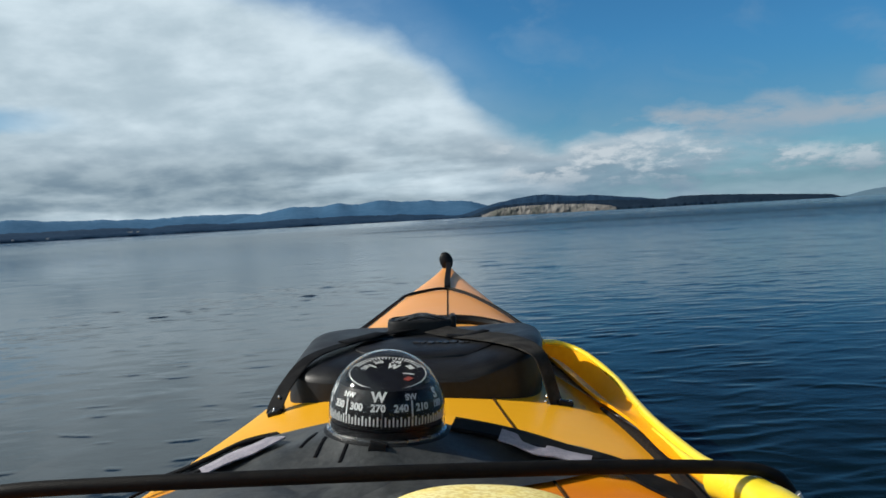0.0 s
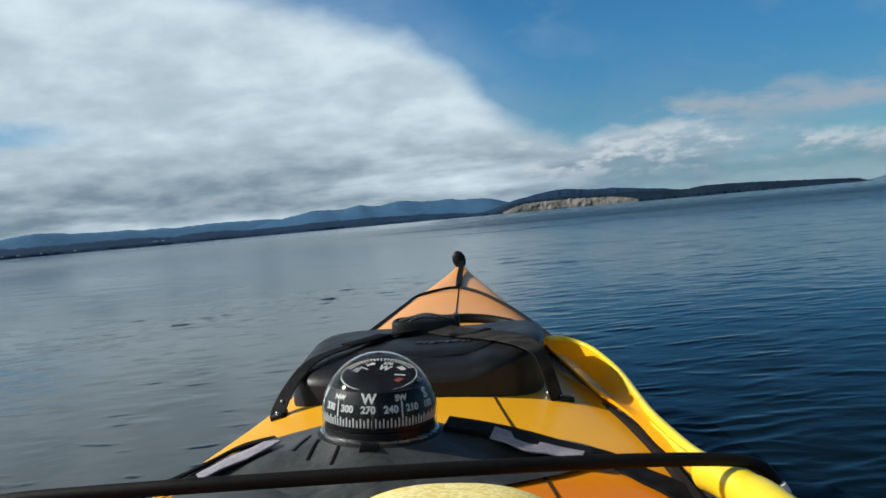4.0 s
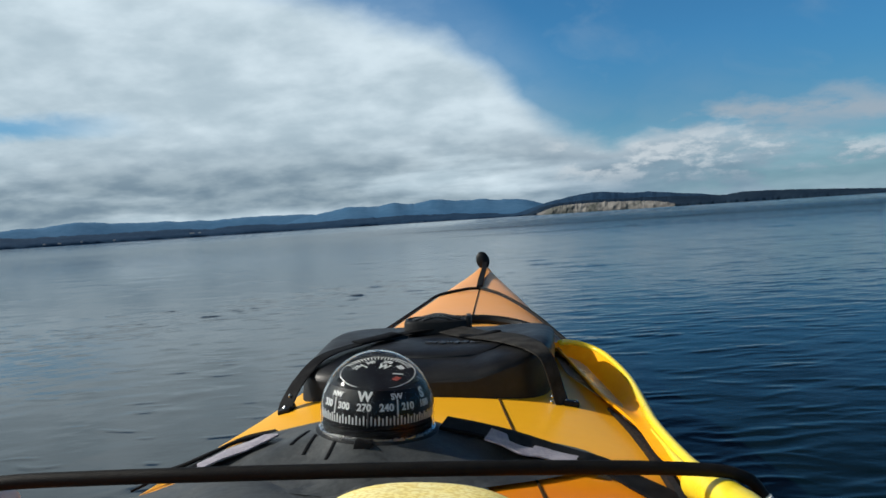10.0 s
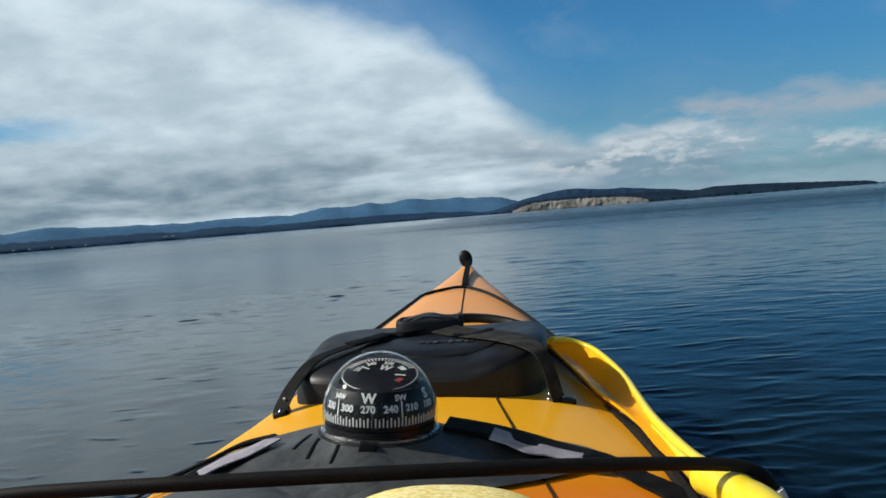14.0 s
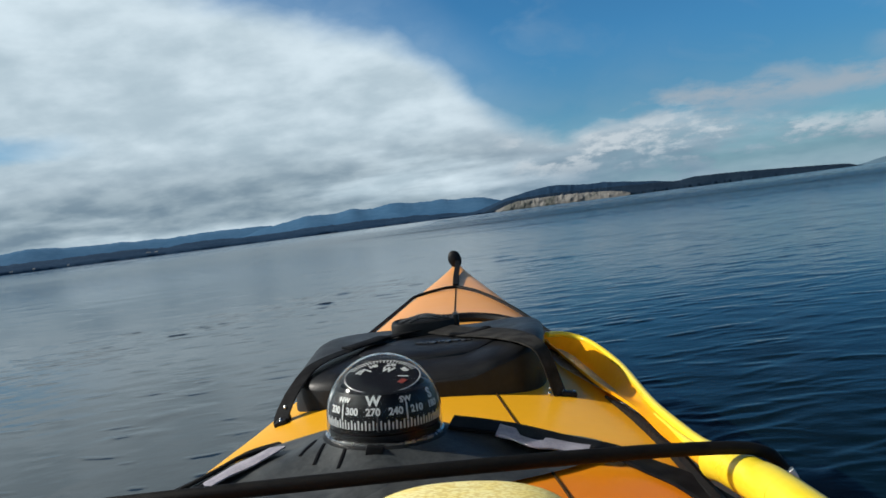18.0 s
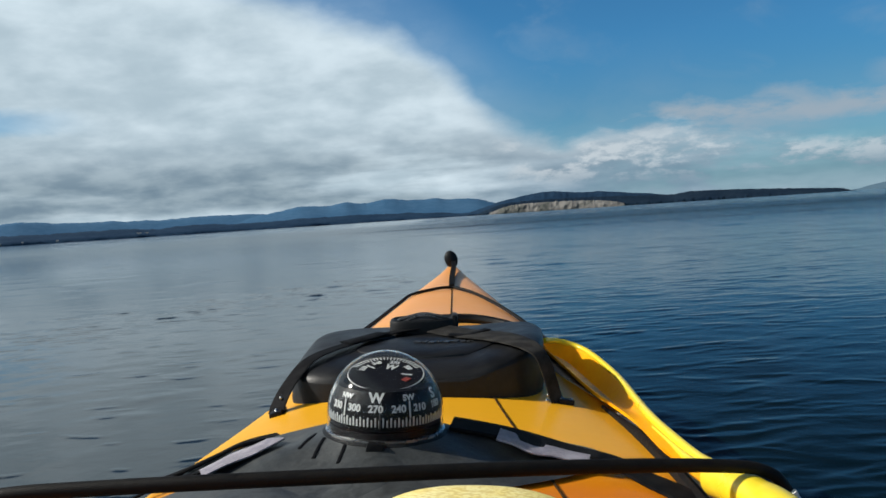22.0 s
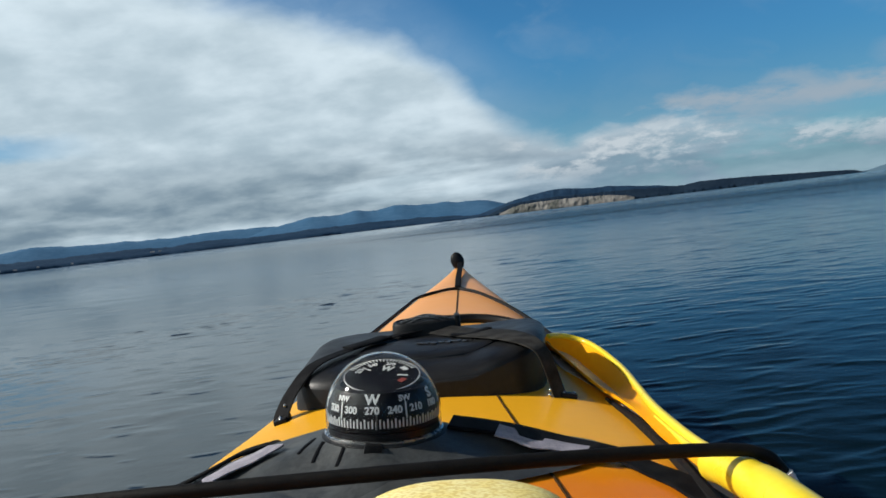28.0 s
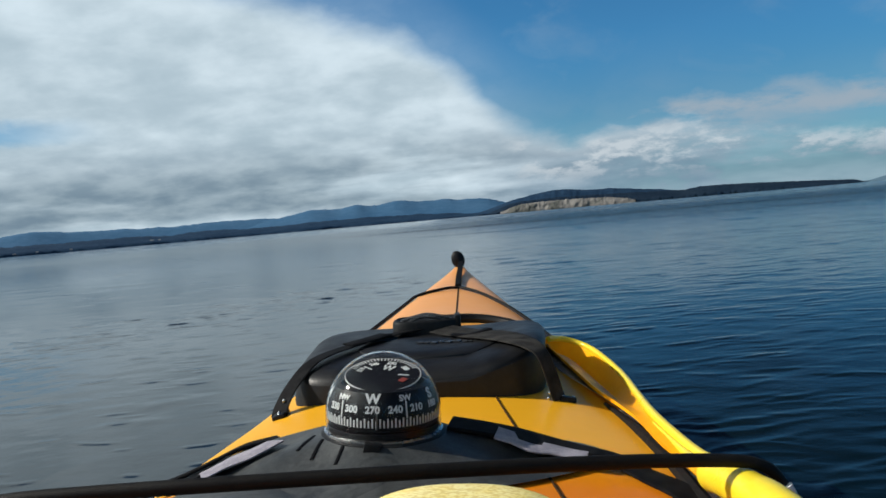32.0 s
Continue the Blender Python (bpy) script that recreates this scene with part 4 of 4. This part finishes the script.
def make_case():
    cx, cy = -0.0195, 0.985
    t = thing("deck_case", "black moulded plastic case strapped across the kayak deck", "case", (cx, cy, -0.19))
    hx, hy = 0.1500, 0.152
    rings = [rounded_ring(cx, cy, hx * a, hy * b, z, 5.0, 0, 72, ti, sk) for a, b, z, ti, sk in
             ((0.95, 0.95, -0.203, 0.07, 0.03), (0.995, 0.995, -0.199, 0.06, 0.03), (1.0, 1.0, -0.190, 0.05, 0.04), (0.990, 0.990, -0.1685, 0.03, SKEW))]
    part("body", splay(loft(rings), cx, cy), CASE, t)
    rings = [rounded_ring(cx, cy, hx * a, hy * b, z, 5.0, 0, 72, ti, SKEW) for a, b, z, ti in
             ((0.991, 0.991, -0.1687, .03), (0.985, 0.985, -0.1649, .03), (0.965, 0.965, -0.1610, .03), (0.93, 0.93, -0.1580, .03), (0.86, 0.86, -0.1552, .028), (0.74, 0.74, -0.1532, .025), (0.45, 0.45, -0.1515, .02), (0.1, 0.1, -0.1508, .02))]
    lid = part("lid", splay(loft(rings), cx, cy), CASE, t, "domed black lid")
    rings = [rounded_ring(cx + .012, cy - .042, 0.092 * a, 0.062 * b, z + 0.0006, 2.1, 0, 48, 0.03, SKEW) for a, b, z in
             ((1.0, 1.0, -0.1570), (0.985, 0.97, -0.1516), (0.93, 0.91, -0.1498), (0.5, 0.5, -0.1482))]
    panel = part("panel", splay(loft(rings), cx, cy), CASE, lid, "raised oval panel")
    # unreadable raised script becomes bars
    rng = random.Random(2)
    x = -0.030
    for q in range(9):
        w = rng.uniform(0.004, 0.009)
        part("bar", block((cx + x + w / 2 + .020, cy - .040 + rng.uniform(-.003, .003), -0.1468 + SKEW * (x + w / 2 + .016)), w, rng.uniform(.008, .018), 0.0012, 0.0004, Matrix.Rotation(-0.3, 4, "Z")), SHINE, lid)
        x += w + 0.002
    # ribbed oval grip plate lying on the lid
    gx, gy = cx - 0.001, cy + 0.075
    rings = [rounded_ring(gx, gy, 0.0445 * a, 0.027 * a, z, 3.2, 0, 48, 0.02, 0.05) for a, z in ((1.0, -0.1500), (1.0, -0.1365), (0.975, -0.1335), (0.90, -0.1320), (0.84, -0.1340), (0.3, -0.1345))]
    grip = part("handle", loft(rings), RUBBER, t, "ribbed oval black grip plate")
    for q in range(4):
        y = gy - 0.0165 + 0.011 * q
        w = 0.036 * (1 - ((q - 1.5) / 2.6) ** 2)
        part("rib", tube([(gx - w, y, -0.1345 - 0.05 * w), (gx - w * 0.5, y, -0.1300 - 0.025 * w), (gx, y + 0.001, -0.1285), (gx + w * 0.5, y, -0.1300 + 0.025 * w), (gx + w, y, -0.1345 + 0.05 * w)], 0.0019, 6, 4), SHINE, grip)
    part("catch", block((gx + 0.0425, gy - 0.002, -0.1370), 0.008, 0.034, 0.022, 0.003, Matrix.Rotation(radians(-3), 4, "Y")), RUBBER, grip, "upright catch at the end of the grip")


SHINE = plain("worn_black", (0.02, 0.021, 0.022), (0.05, 0.05, 0.052), 0.3)
make_case()


def make_straps():
    t = thing("tie_down_strap", "black webbing strap with buckle holding the case", "strap", (-0.165, 0.84, -0.19), group="straps over the case")
    part("webbing", ribbon(raised([(-0.173, 0.830, -0.206), (-0.171, 0.836, -0.196), (-0.1615, 0.852, -0.175), (-0.143, 0.888, -0.1560), (-0.106, 0.955, -0.1510), (-0.060, 1.02, -0.1490), (-0.02, 1.05, -0.147)]), lambda u: 0.021 + 0.004 * max(0, 0.3 - u) / 0.3 + 0.008 * max(0, u - 0.5), 0.0018, across=(0.75, -0.62, 0.1)), WEB, t, angle=20)
    for p in ((-0.1725, 0.8275, -0.2015), (-0.1690, 0.8350, -0.1905)):
        part("rivet", ball(p, 0.0017, 0.0017, 0.0020, 10, 6), STEEL, t, "bright steel rivet")
    part("buckle", block((-0.078, 1.005, -0.1520), 0.036, 0.028, 0.007, 0.0025, Matrix.Rotation(0.7, 4, "Z")), RUBBER, t, "black plastic side buckle")
    part("loose_end", ribbon(raised([(-0.070, 0.995, -0.1455), (-0.092, 0.96, -0.1465), (-0.112, 0.938, -0.1480)]), 0.020, 0.002, across=(0.8, -0.6, 0)), WEB, t)
    u = thing("tie_down_strap", "faded black webbing strap with a loose end holding the case", "strap", (0.12, 0.85, -0.19), group="straps over the case")
    part("webbing", ribbon(raised([(0.1330, 0.834, -0.203), (0.1240, 0.836, -0.191), (0.1090, 0.838, -0.1745), (0.0960, 0.853, -0.1590), (0.0800, 0.895, -0.1530), (0.0600, 0.942, -0.1495), (0.032, 0.985, -0.1470), (0.000, 1.020, -0.1455)]), lambda u: 0.019 + 0.024 * min(1, max(0, u - 0.30) * 2.5), 0.0018, across=(0.72, 0.62, 0.10)), WORN_WEB, u, angle=20)
    part("loose_end", ribbon(raised([(0.060, 0.985, -0.1475), (0.035, 0.975, -0.1470), (0.012, 0.978, -0.1475)]), 0.018, 0.002, across=(0.0, 1, 0)), WEB, u)
    for p in ((0.1135, 0.8325, -0.1850), (0.1125, 0.8325, -0.1905)):
        part("rivet", ball(p, 0.0019, 0.0019, 0.0020, 10, 6), STEEL, u, "bright steel rivet")
    part("slide", block((0.052, 1.0, -0.1425), 0.028, 0.024, 0.005, 0.002, Matrix.Rotation(-0.6, 4, "Z")), RUBBER, u)


make_straps()


# ---------------------------------------------------------------- the dome compass
CX, CY, CZ = -0.0475, 0.620, -0.1500     # middle of the dome


def skirt(s, a):
    c, si = math.cos(a), math.sin(a)
    rx = 0.0485 + (0.098 if c < 0 else 0.110) * s * abs(c) ** 1.2 + 0.022 * s
    ry = 0.0485 + ((0.030 + 0.012 * min(0.0, c)) if si > 0 else 0.060) * s
    x, y = CX + rx * c, CY + ry * si + (0.014 if c < 0 else 0.016) * s * abs(c) ** 3
    zd = deck_z(x, y) + 0.003
    lump = 0.0022 * math.sin(a * 7 + 1) * s * (1 - s) * 4
    return Vector((x, y, max(zd, -0.1655 + (zd + 0.1655) * (1 - (1 - s) ** 1.5) + lump)))


SKIRT_POINTS = [skirt(k / 14, 2 * math.pi * q / 96) for k in range(15) for q in range(96)]


def skirt_top(x, y):
    """Height of the rubber base, or of the deck beside it."""
    near = sorted(((p.x - x) ** 2 + (p.y - y) ** 2, p.z) for p in SKIRT_POINTS)[:6]
    if near[0][0] > 0.01 ** 2:
        return deck_z(x, y)
    share = [1 / (d + 1e-6) for d, _ in near]
    return max(deck_z(x, y), sum(w * z for w, (_, z) in zip(share, near)) / sum(share))


def make_compass():
    t = thing("compass", "black deck compass with a clear dome and white numerals", "compass", (CX, CY, -0.185))
    # rubber base that spreads into wings over the deck
    base = part("base", loft([[skirt(s, 2 * math.pi * q / 72) for q in range(72)] for s in [k / 14 for k in range(15)]], caps=False), SKIRT, t, "ribbed black rubber base")
    part("collar", lathe([(0.0478, -0.172), (0.0492, -0.1695), (0.0492, -0.1655), (0.0462, -0.1640)], (CX, CY, 0)), RUBBER, t)
    part("bezel", lathe([(0.0464, -0.1646), (0.0468, -0.1638), (0.0468, -0.1626), (0.0455, -0.1620)], (CX, CY, 0)), STEEL, t, "thin bright bezel")
    part("index", block((CX - 0.005, CY - 0.0500, -0.1665), 0.013, 0.007, 0.009, 0.0015, Matrix.Rotation(radians(12), 4, "Y")), RUBBER, t, "moulded index mark")
    # slots and ribs in the base
    for x0, y0, x1, y1 in ((-0.1010, 0.6130, -0.1100, 0.5880), (-0.0925, 0.5960, -0.0975, 0.5740), (-0.0750, 0.5790, -0.0785, 0.5630)):
        line = [Vector((x, y, skirt_top(x, y) - 0.0008)) for x, y in [(x0 + (x1 - x0) * u, y0 + (y1 - y0) * u) for u in (0, 0.33, 0.67, 1)]]
        part("slot", tube(line, 0.0019, 6, 3), CARD, base)
    # clear dome
    prof_out = [(0.0455, -0.0120)] + [(0.0455 * math.cos(a), 0.0470 * math.sin(a)) for a in [math.pi / 2 * q / 18 for q in range(18)]] + [(0.0005, 0.0470)]
    prof_in = [(r * 0.985, h * 0.985) for r, h in prof_out]
    bm = lathe(prof_out + prof_in[::-1], (CX, CY, CZ), 56)
    dome = part("dome", bm, GLASS, t, "clear dome")
    dome.visible_shadow = False
    # inner bowl and card
    part("bowl", lathe([(0.0435, -0.0125), (0.0435, -0.0075), (0.040, -0.0070), (0.010, -0.0068)], (CX, CY, CZ)), CARD, t)
    drum = part("card", lathe([(0.0432, -0.0060), (0.0437, 0.002), (0.0432, 0.0090), (0.0412, 0.0160), (0.0375, 0.0222), (0.0330, 0.0235), (0.0300, 0.0190), (0.001, 0.0185)], (CX, CY, CZ)), CARD, t, "black compass card")
    # marks round the drum: north lies to starboard, so the west faces aft to the eye
    def facing(bearing):
        """Angle round the dome of a bearing as read on the near side."""
        return radians(-90 - 7 + (270 - bearing) * 0.76)
    marks = bmesh.new()
    for b in range(85, 456, 5):
        a = facing(b)
        ln = 0.0052 if b % 10 else 0.0068
        m = Matrix.Translation((CX, CY, CZ)) @ Matrix.Rotation(a + math.pi / 2, 4, "Z") @ Matrix.Translation((0, -0.0439, 0.0005 + ln / 2 - 0.003))
        merge(marks, block((0, 0, 0), 0.0011, 0.0006, ln, 0, m))
    for b in (135, 225, 315, 405):
        a = facing(b)
        m = Matrix.Translation((CX, CY, CZ)) @ Matrix.Rotation(a + math.pi / 2, 4, "Z") @ Matrix.Translation((0, -0.0433, 0.0098)) @ Matrix.Rotation(radians(-9), 4, "X")
        merge(marks, block((0, 0, 0), 0.0011, 0.0006, 0.0125, 0, m))
    part("tick_marks", marks, MARK, drum, "white degree marks", smooth=False)
    for b in range(120, 421, 30):
        m = Matrix.Translation((CX, CY, CZ)) @ Matrix.Rotation(facing(b) + math.pi / 2, 4, "Z") @ Matrix.Translation((0, -0.0432, 0.0105)) @ Matrix.Rotation(radians(80), 4, "X")
        part("numeral", text_mesh(str(b % 360), 0.0074, m), MARK, drum, smooth=False)
    for b, w, size in ((360, "N", .0120), (405, "NE", .0075), (135, "SE", .0075), (180, "S", .0110), (225, "SW", .0062), (270, "W", .0104), (315, "NW", .0058)):
        m = Matrix.Translation((CX, CY, CZ)) @ Matrix.Rotation(facing(b) + math.pi / 2, 4, "Z") @ Matrix.Translation((0, -0.0408, 0.0181)) @ Matrix.Rotation(radians(66), 4, "X")
        part("letter", text_mesh(w, size, m), MARK, drum, smooth=False)
    # upper dial, leaning to the eye
    lean = Matrix.Translation((CX, CY - 0.0010, CZ + 0.0285)) @ Matrix.Rotation(radians(14), 4, "X")
    dial = part("dial", lathe([(0.0292, -0.0012), (0.0298, 0.0), (0.0292, 0.0008), (0.001, 0.0010)], turn=lean), CARD, t, "black upper dial")
    part("rim", lathe([(0.0294, -0.0004), (0.0301, 0.0002), (0.0299, 0.0009), (0.0292, 0.0007)], turn=lean), BAND, dial, "pale thin rim")
    ring = bmesh.new()
    for b in range(-66, 67, 6):
        m = lean @ Matrix.Rotation(radians(b), 4, "Z") @ Matrix.Translation((0, 0.0268, 0.0012))
        merge(ring, block((0, 0, 0), 0.0008, 0.0046, 0.0004, 0, m))
    part("tick_marks", ring, MARK, dial, "white degree marks", smooth=False)
    m = lean @ Matrix.Rotation(radians(-20), 4, "Z") @ Matrix.Translation((0, 0.0105, 0.0013)) @ Matrix.Diagonal((0.85, 1.15, 1, 1))
    part("letter", text_mesh("W", 0.0104, m), MARK, dial, smooth=False)
    for b in (270, 300, 240, 210):
        m = lean @ Matrix.Rotation(radians(-(b - 270) * 1.42 - 18), 4, "Z") @ Matrix.Translation((0, 0.0195, 0.0013)) @ Matrix.Diagonal((1, 1.25, 1, 1))
        part("numeral", text_mesh(str(b), 0.0052, m), MARK, dial, smooth=False)
    for a in (50, -100):
        m = lean @ Matrix.Rotation(radians(a), 4, "Z") @ Matrix.Translation((0, 0.0165, 0.0013))
        part("pointer", block((0, 0, 0), 0.0011, 0.0085, 0.0005, 0, m), MARK, dial, smooth=False)
    part("north_mark", block((0, 0, 0), 0.0060, 0.0050, 0.0006, 0, lean @ Matrix.Rotation(radians(-126), 4, "Z") @ Matrix.Translation((0, 0.0200, 0.0013))), RED, dial, "red north mark", smooth=False)
    # lubber line
    part("lubber_line", tube([(CX - 0.002, CY - 0.0443, CZ - 0.004), (CX - 0.002, CY - 0.0438, CZ + 0.006), (CX - 0.002, CY - 0.0398, CZ + 0.0190)], 0.0006, 6, 4), SHINE, t)


make_compass()


def drape(points, width, up=0.0035, thick=0.002, across=(0, 1, 0)):
    return ribbon([(x, y, skirt_top(x, y) + up) for x, y in points], width, thick, across=across)


def make_compass_straps():
    a = thing("compass_strap", "black strap with a lilac velcro patch holding the compass", "strap", (-0.16, 0.6, -0.19), group="compass straps")
    part("webbing", drape([(-0.244, 0.618), (-0.215, 0.630), (-0.190, 0.635), (-0.165, 0.643), (-0.138, 0.656)], 0.013, 0.003, 0.003, (0.2, 1, 0)), WEB, a, angle=20)
    part("velcro_patch", drape([(-0.184, 0.592), (-0.166, 0.600), (-0.151, 0.609), (-0.143, 0.614), (-0.134, 0.622)], lambda u: 0.034 - 0.004 * u, 0.004, 0.002, (0.05, 1, 0)), LILAC, a, "faded lilac velcro")
    part("loose_end", drape([(-0.238, 0.598), (-0.210, 0.600), (-0.185, 0.600), (-0.160, 0.606)], 0.007, 0.003, 0.002, (0.2, 1, 0)), WEB, a, angle=20)
    b = thing("compass_strap", "black strap with a folded lilac velcro patch over the deck", "strap", (0.09, 0.64, -0.19), group="compass straps")
    part("webbing", drape([(0.005, 0.634), (0.03, 0.630), (0.06, 0.626), (0.10, 0.619), (0.130, 0.604), (0.152, 0.582), (0.168, 0.555), (0.180, 0.51)], lambda u: 0.036 - 0.010 * u, 0.003, 0.003, (0.25, 1, 0)), WEB, b, angle=20)
    part("velcro_patch", drape([(0.041, 0.616), (0.055, 0.613), (0.068, 0.605), (0.080, 0.605), (0.096, 0.602), (0.116, 0.597)], lambda u: 0.034 - 0.014 * u, 0.006, 0.0022, (0.15, 1, 0)), LILAC, b, "faded lilac velcro, folded")
    part("fold", drape([(0.112, 0.602), (0.119, 0.599), (0.130, 0.592)], 0.018, 0.009, 0.002, (0.3, 1, 0)), WEB, b, angle=20)


make_compass_straps()


# ---------------------------------------------------------------- spare paddle along the starboard edge
def make_paddle():
    t = thing("paddle", "bright yellow plastic paddle lying along the starboard deck edge", "paddle", (0.18, 0.8, -0.2))
    # inner edge on the deck, outer rim standing a little higher over the shoulder
    inner = [(.174, .52, -.176), (.179, .56, -.184), (.184, .611, -.190), (.1825, .665, -.191), (.1855, .745, -.1930), (.181, .80, -.1925), (.169, .879, -.190), (.157, 1.011, -.184), (.1470, 1.075, -.1775), (.1425, 1.085, -.1732), (.1403, 1.079, -.1698)]
    outer = [(.186, .52, -.166), (.191, .56, -.176), (.196, .605, -.184), (.1965, .655, -.186), (.1995, .740, -.1885), (.2100, .835, -.1935), (.2228, .979, -.1954), (.2170, 1.080, -.1892), (.2040, 1.131, -.1838), (.1740, 1.135, -.1755), (.1413, 1.099, -.1700)]
    a_line, b_line = smooth_line(inner, 8), smooth_line(outer, 8)
    rings, rim = [], []
    for a, b in zip(a_line, b_line):
        w = (b - a).length
        n = (b - a).cross(Vector((0, -1, 0))).normalized() if w > 0.004 else Vector((0, 0, 1))
        n = n if n.z > 0 else -n
        sag = 0.02 + 0.36 * min(1.0, max(0.0, (a.y - 0.70) / 0.3))
        line = [a + (b - a) * u - n * w * sag * math.sin(math.pi * u ** 1.5) for u in [k / 8 for k in range(9)]]
        rings.append([p + n * 0.0016 for p in line] + [p - n * 0.0016 for p in line[::-1]])
        rim.append(b + Vector((0.0005, 0, 0.0016)))
    # face and outer half take the shaded amber, the rim the plain yellow
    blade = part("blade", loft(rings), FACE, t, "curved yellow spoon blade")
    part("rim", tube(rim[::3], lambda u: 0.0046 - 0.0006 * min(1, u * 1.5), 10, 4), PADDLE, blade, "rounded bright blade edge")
    back = b_line[6:62]
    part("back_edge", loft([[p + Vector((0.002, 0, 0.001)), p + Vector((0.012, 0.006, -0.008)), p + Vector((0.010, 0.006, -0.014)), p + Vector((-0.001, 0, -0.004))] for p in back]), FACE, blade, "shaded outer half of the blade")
    part("spine", tube([(0.183, 0.49, -0.166), (0.187, 0.56, -0.1795), (0.191, 0.63, -0.1865), (0.193, 0.72, -0.1885)], lambda u: 0.0060 * (1 - u) + 0.001, 10, 6), PADDLE, t)
    part("shaft", tube([(0.181, 0.530, -0.1735), (0.183, 0.51, -0.1700), (0.185, 0.47, -0.1670), (0.187, 0.42, -0.1640), (0.195, 0.2, -0.168), (0.200, -0.3, -0.178), (0.200, -0.5, -0.180)], lambda u: 0.0128 if u > 0.03 else 0.0105, 20, 5), PADDLE, t, "yellow round shaft")
    part("ferrule", tube([(0.1856, 0.460, -0.1664), (0.1862, 0.445, -0.1655), (0.1868, 0.430, -0.1646)], 0.0134, 20, 3), PADDLE, t)


make_paddle()


# ---------------------------------------------------------------- cords and soft things near the eye
def make_bungee():
    t = thing("bungee_cord", "black elastic cord stretched across deck and paddle", "cord", (0, 0.46, -0.15))
    pts = [(-0.300, 0.47, -0.245), (-0.318, 0.460, -0.200), (-0.300, 0.452, -0.1690), (-0.255, 0.450, -0.1590), (-0.200, 0.45, -0.1545), (-0.123, 0.45, -0.1500), (0.0, 0.46, -0.1470), (0.108, 0.475, -0.1480), (0.172, 0.480, -0.1495), (0.193, 0.480, -0.1525), (0.204, 0.48, -0.160), (0.214, 0.48, -0.180), (0.220, 0.48, -0.225)]
    part("cord", tube(pts, lambda u: 0.0046 - 0.0014 * max(0, u - 0.55) / 0.45, 12, 10), CORD, t)
    part("hook", tube([(0.2085, 0.4765, -0.1640), (0.2120, 0.4765, -0.1700)], 0.0030, 10, 4), PALE, t, "small pale plastic end hook")


make_bungee()


def make_pad():
    """Neoprene pad under the compass, reaching aft below the cord."""
    t = thing("deck_pad", "black neoprene pad lying on the deck under the cord", "pad", (-0.08, 0.5, -0.19))
    rings = []
    for q in range(25):
        x = -0.236 + 0.276 * q / 24
        y0 = 0.40 + 0.03 * (x + 0.2)
        y1 = 0.575 - 0.05 * max(0, x + 0.02) / 0.06
        ring = []
        for u in [k / 10 for k in range(11)]:
            y = y0 + (y1 - y0) * u
            ring.append((x, y, deck_z(x, y) + 0.005 + 0.003 * math.sin(x * 60 + u * 5)))
        ring += [(p[0], p[1], p[2] - 0.004) for p in ring[::-1]]
        rings.append(ring)
    part("sheet", loft(rings), SKIRT, t)


make_pad()


def make_sponge():
    t = thing("yellow_sponge", "pale yellow knitted sponge lying on the deck", "sponge", (0.007, 0.36, -0.18))
    rings = []
    for i in range(40):
        a = math.pi * (i + 0.5) / 40 - math.pi / 2
        ring = []
        for k in range(72):
            b = 2 * math.pi * k / 72
            cx, sx = math.cos(b), math.sin(b)
            k1 = 0.056 * math.cos(a) ** 0.6
            knit = 1 + 0.022 * math.sin(36 * b + (i % 2) * math.pi) * math.cos(a)
            ring.append((0.007 + k1 * math.copysign(abs(cx) ** .85, cx) * knit, 0.345 + 0.045 * math.cos(a) ** 0.6 * math.copysign(abs(sx) ** .85, sx) * knit,
                         -0.154 + 0.031 * math.copysign(abs(math.sin(a)) ** 0.75, a) * knit))
        rings.append(ring)
    part("foam", loft(rings), KNIT, t)


make_sponge()


def make_float():
    t = thing("side_float", "small white rounded float at the port deck edge", "float", (-0.3, 0.5, -0.2))
    part("shell", ball((-0.322, 0.505, -0.203), 0.040, 0.05, 0.025), PALE, t)


make_float()
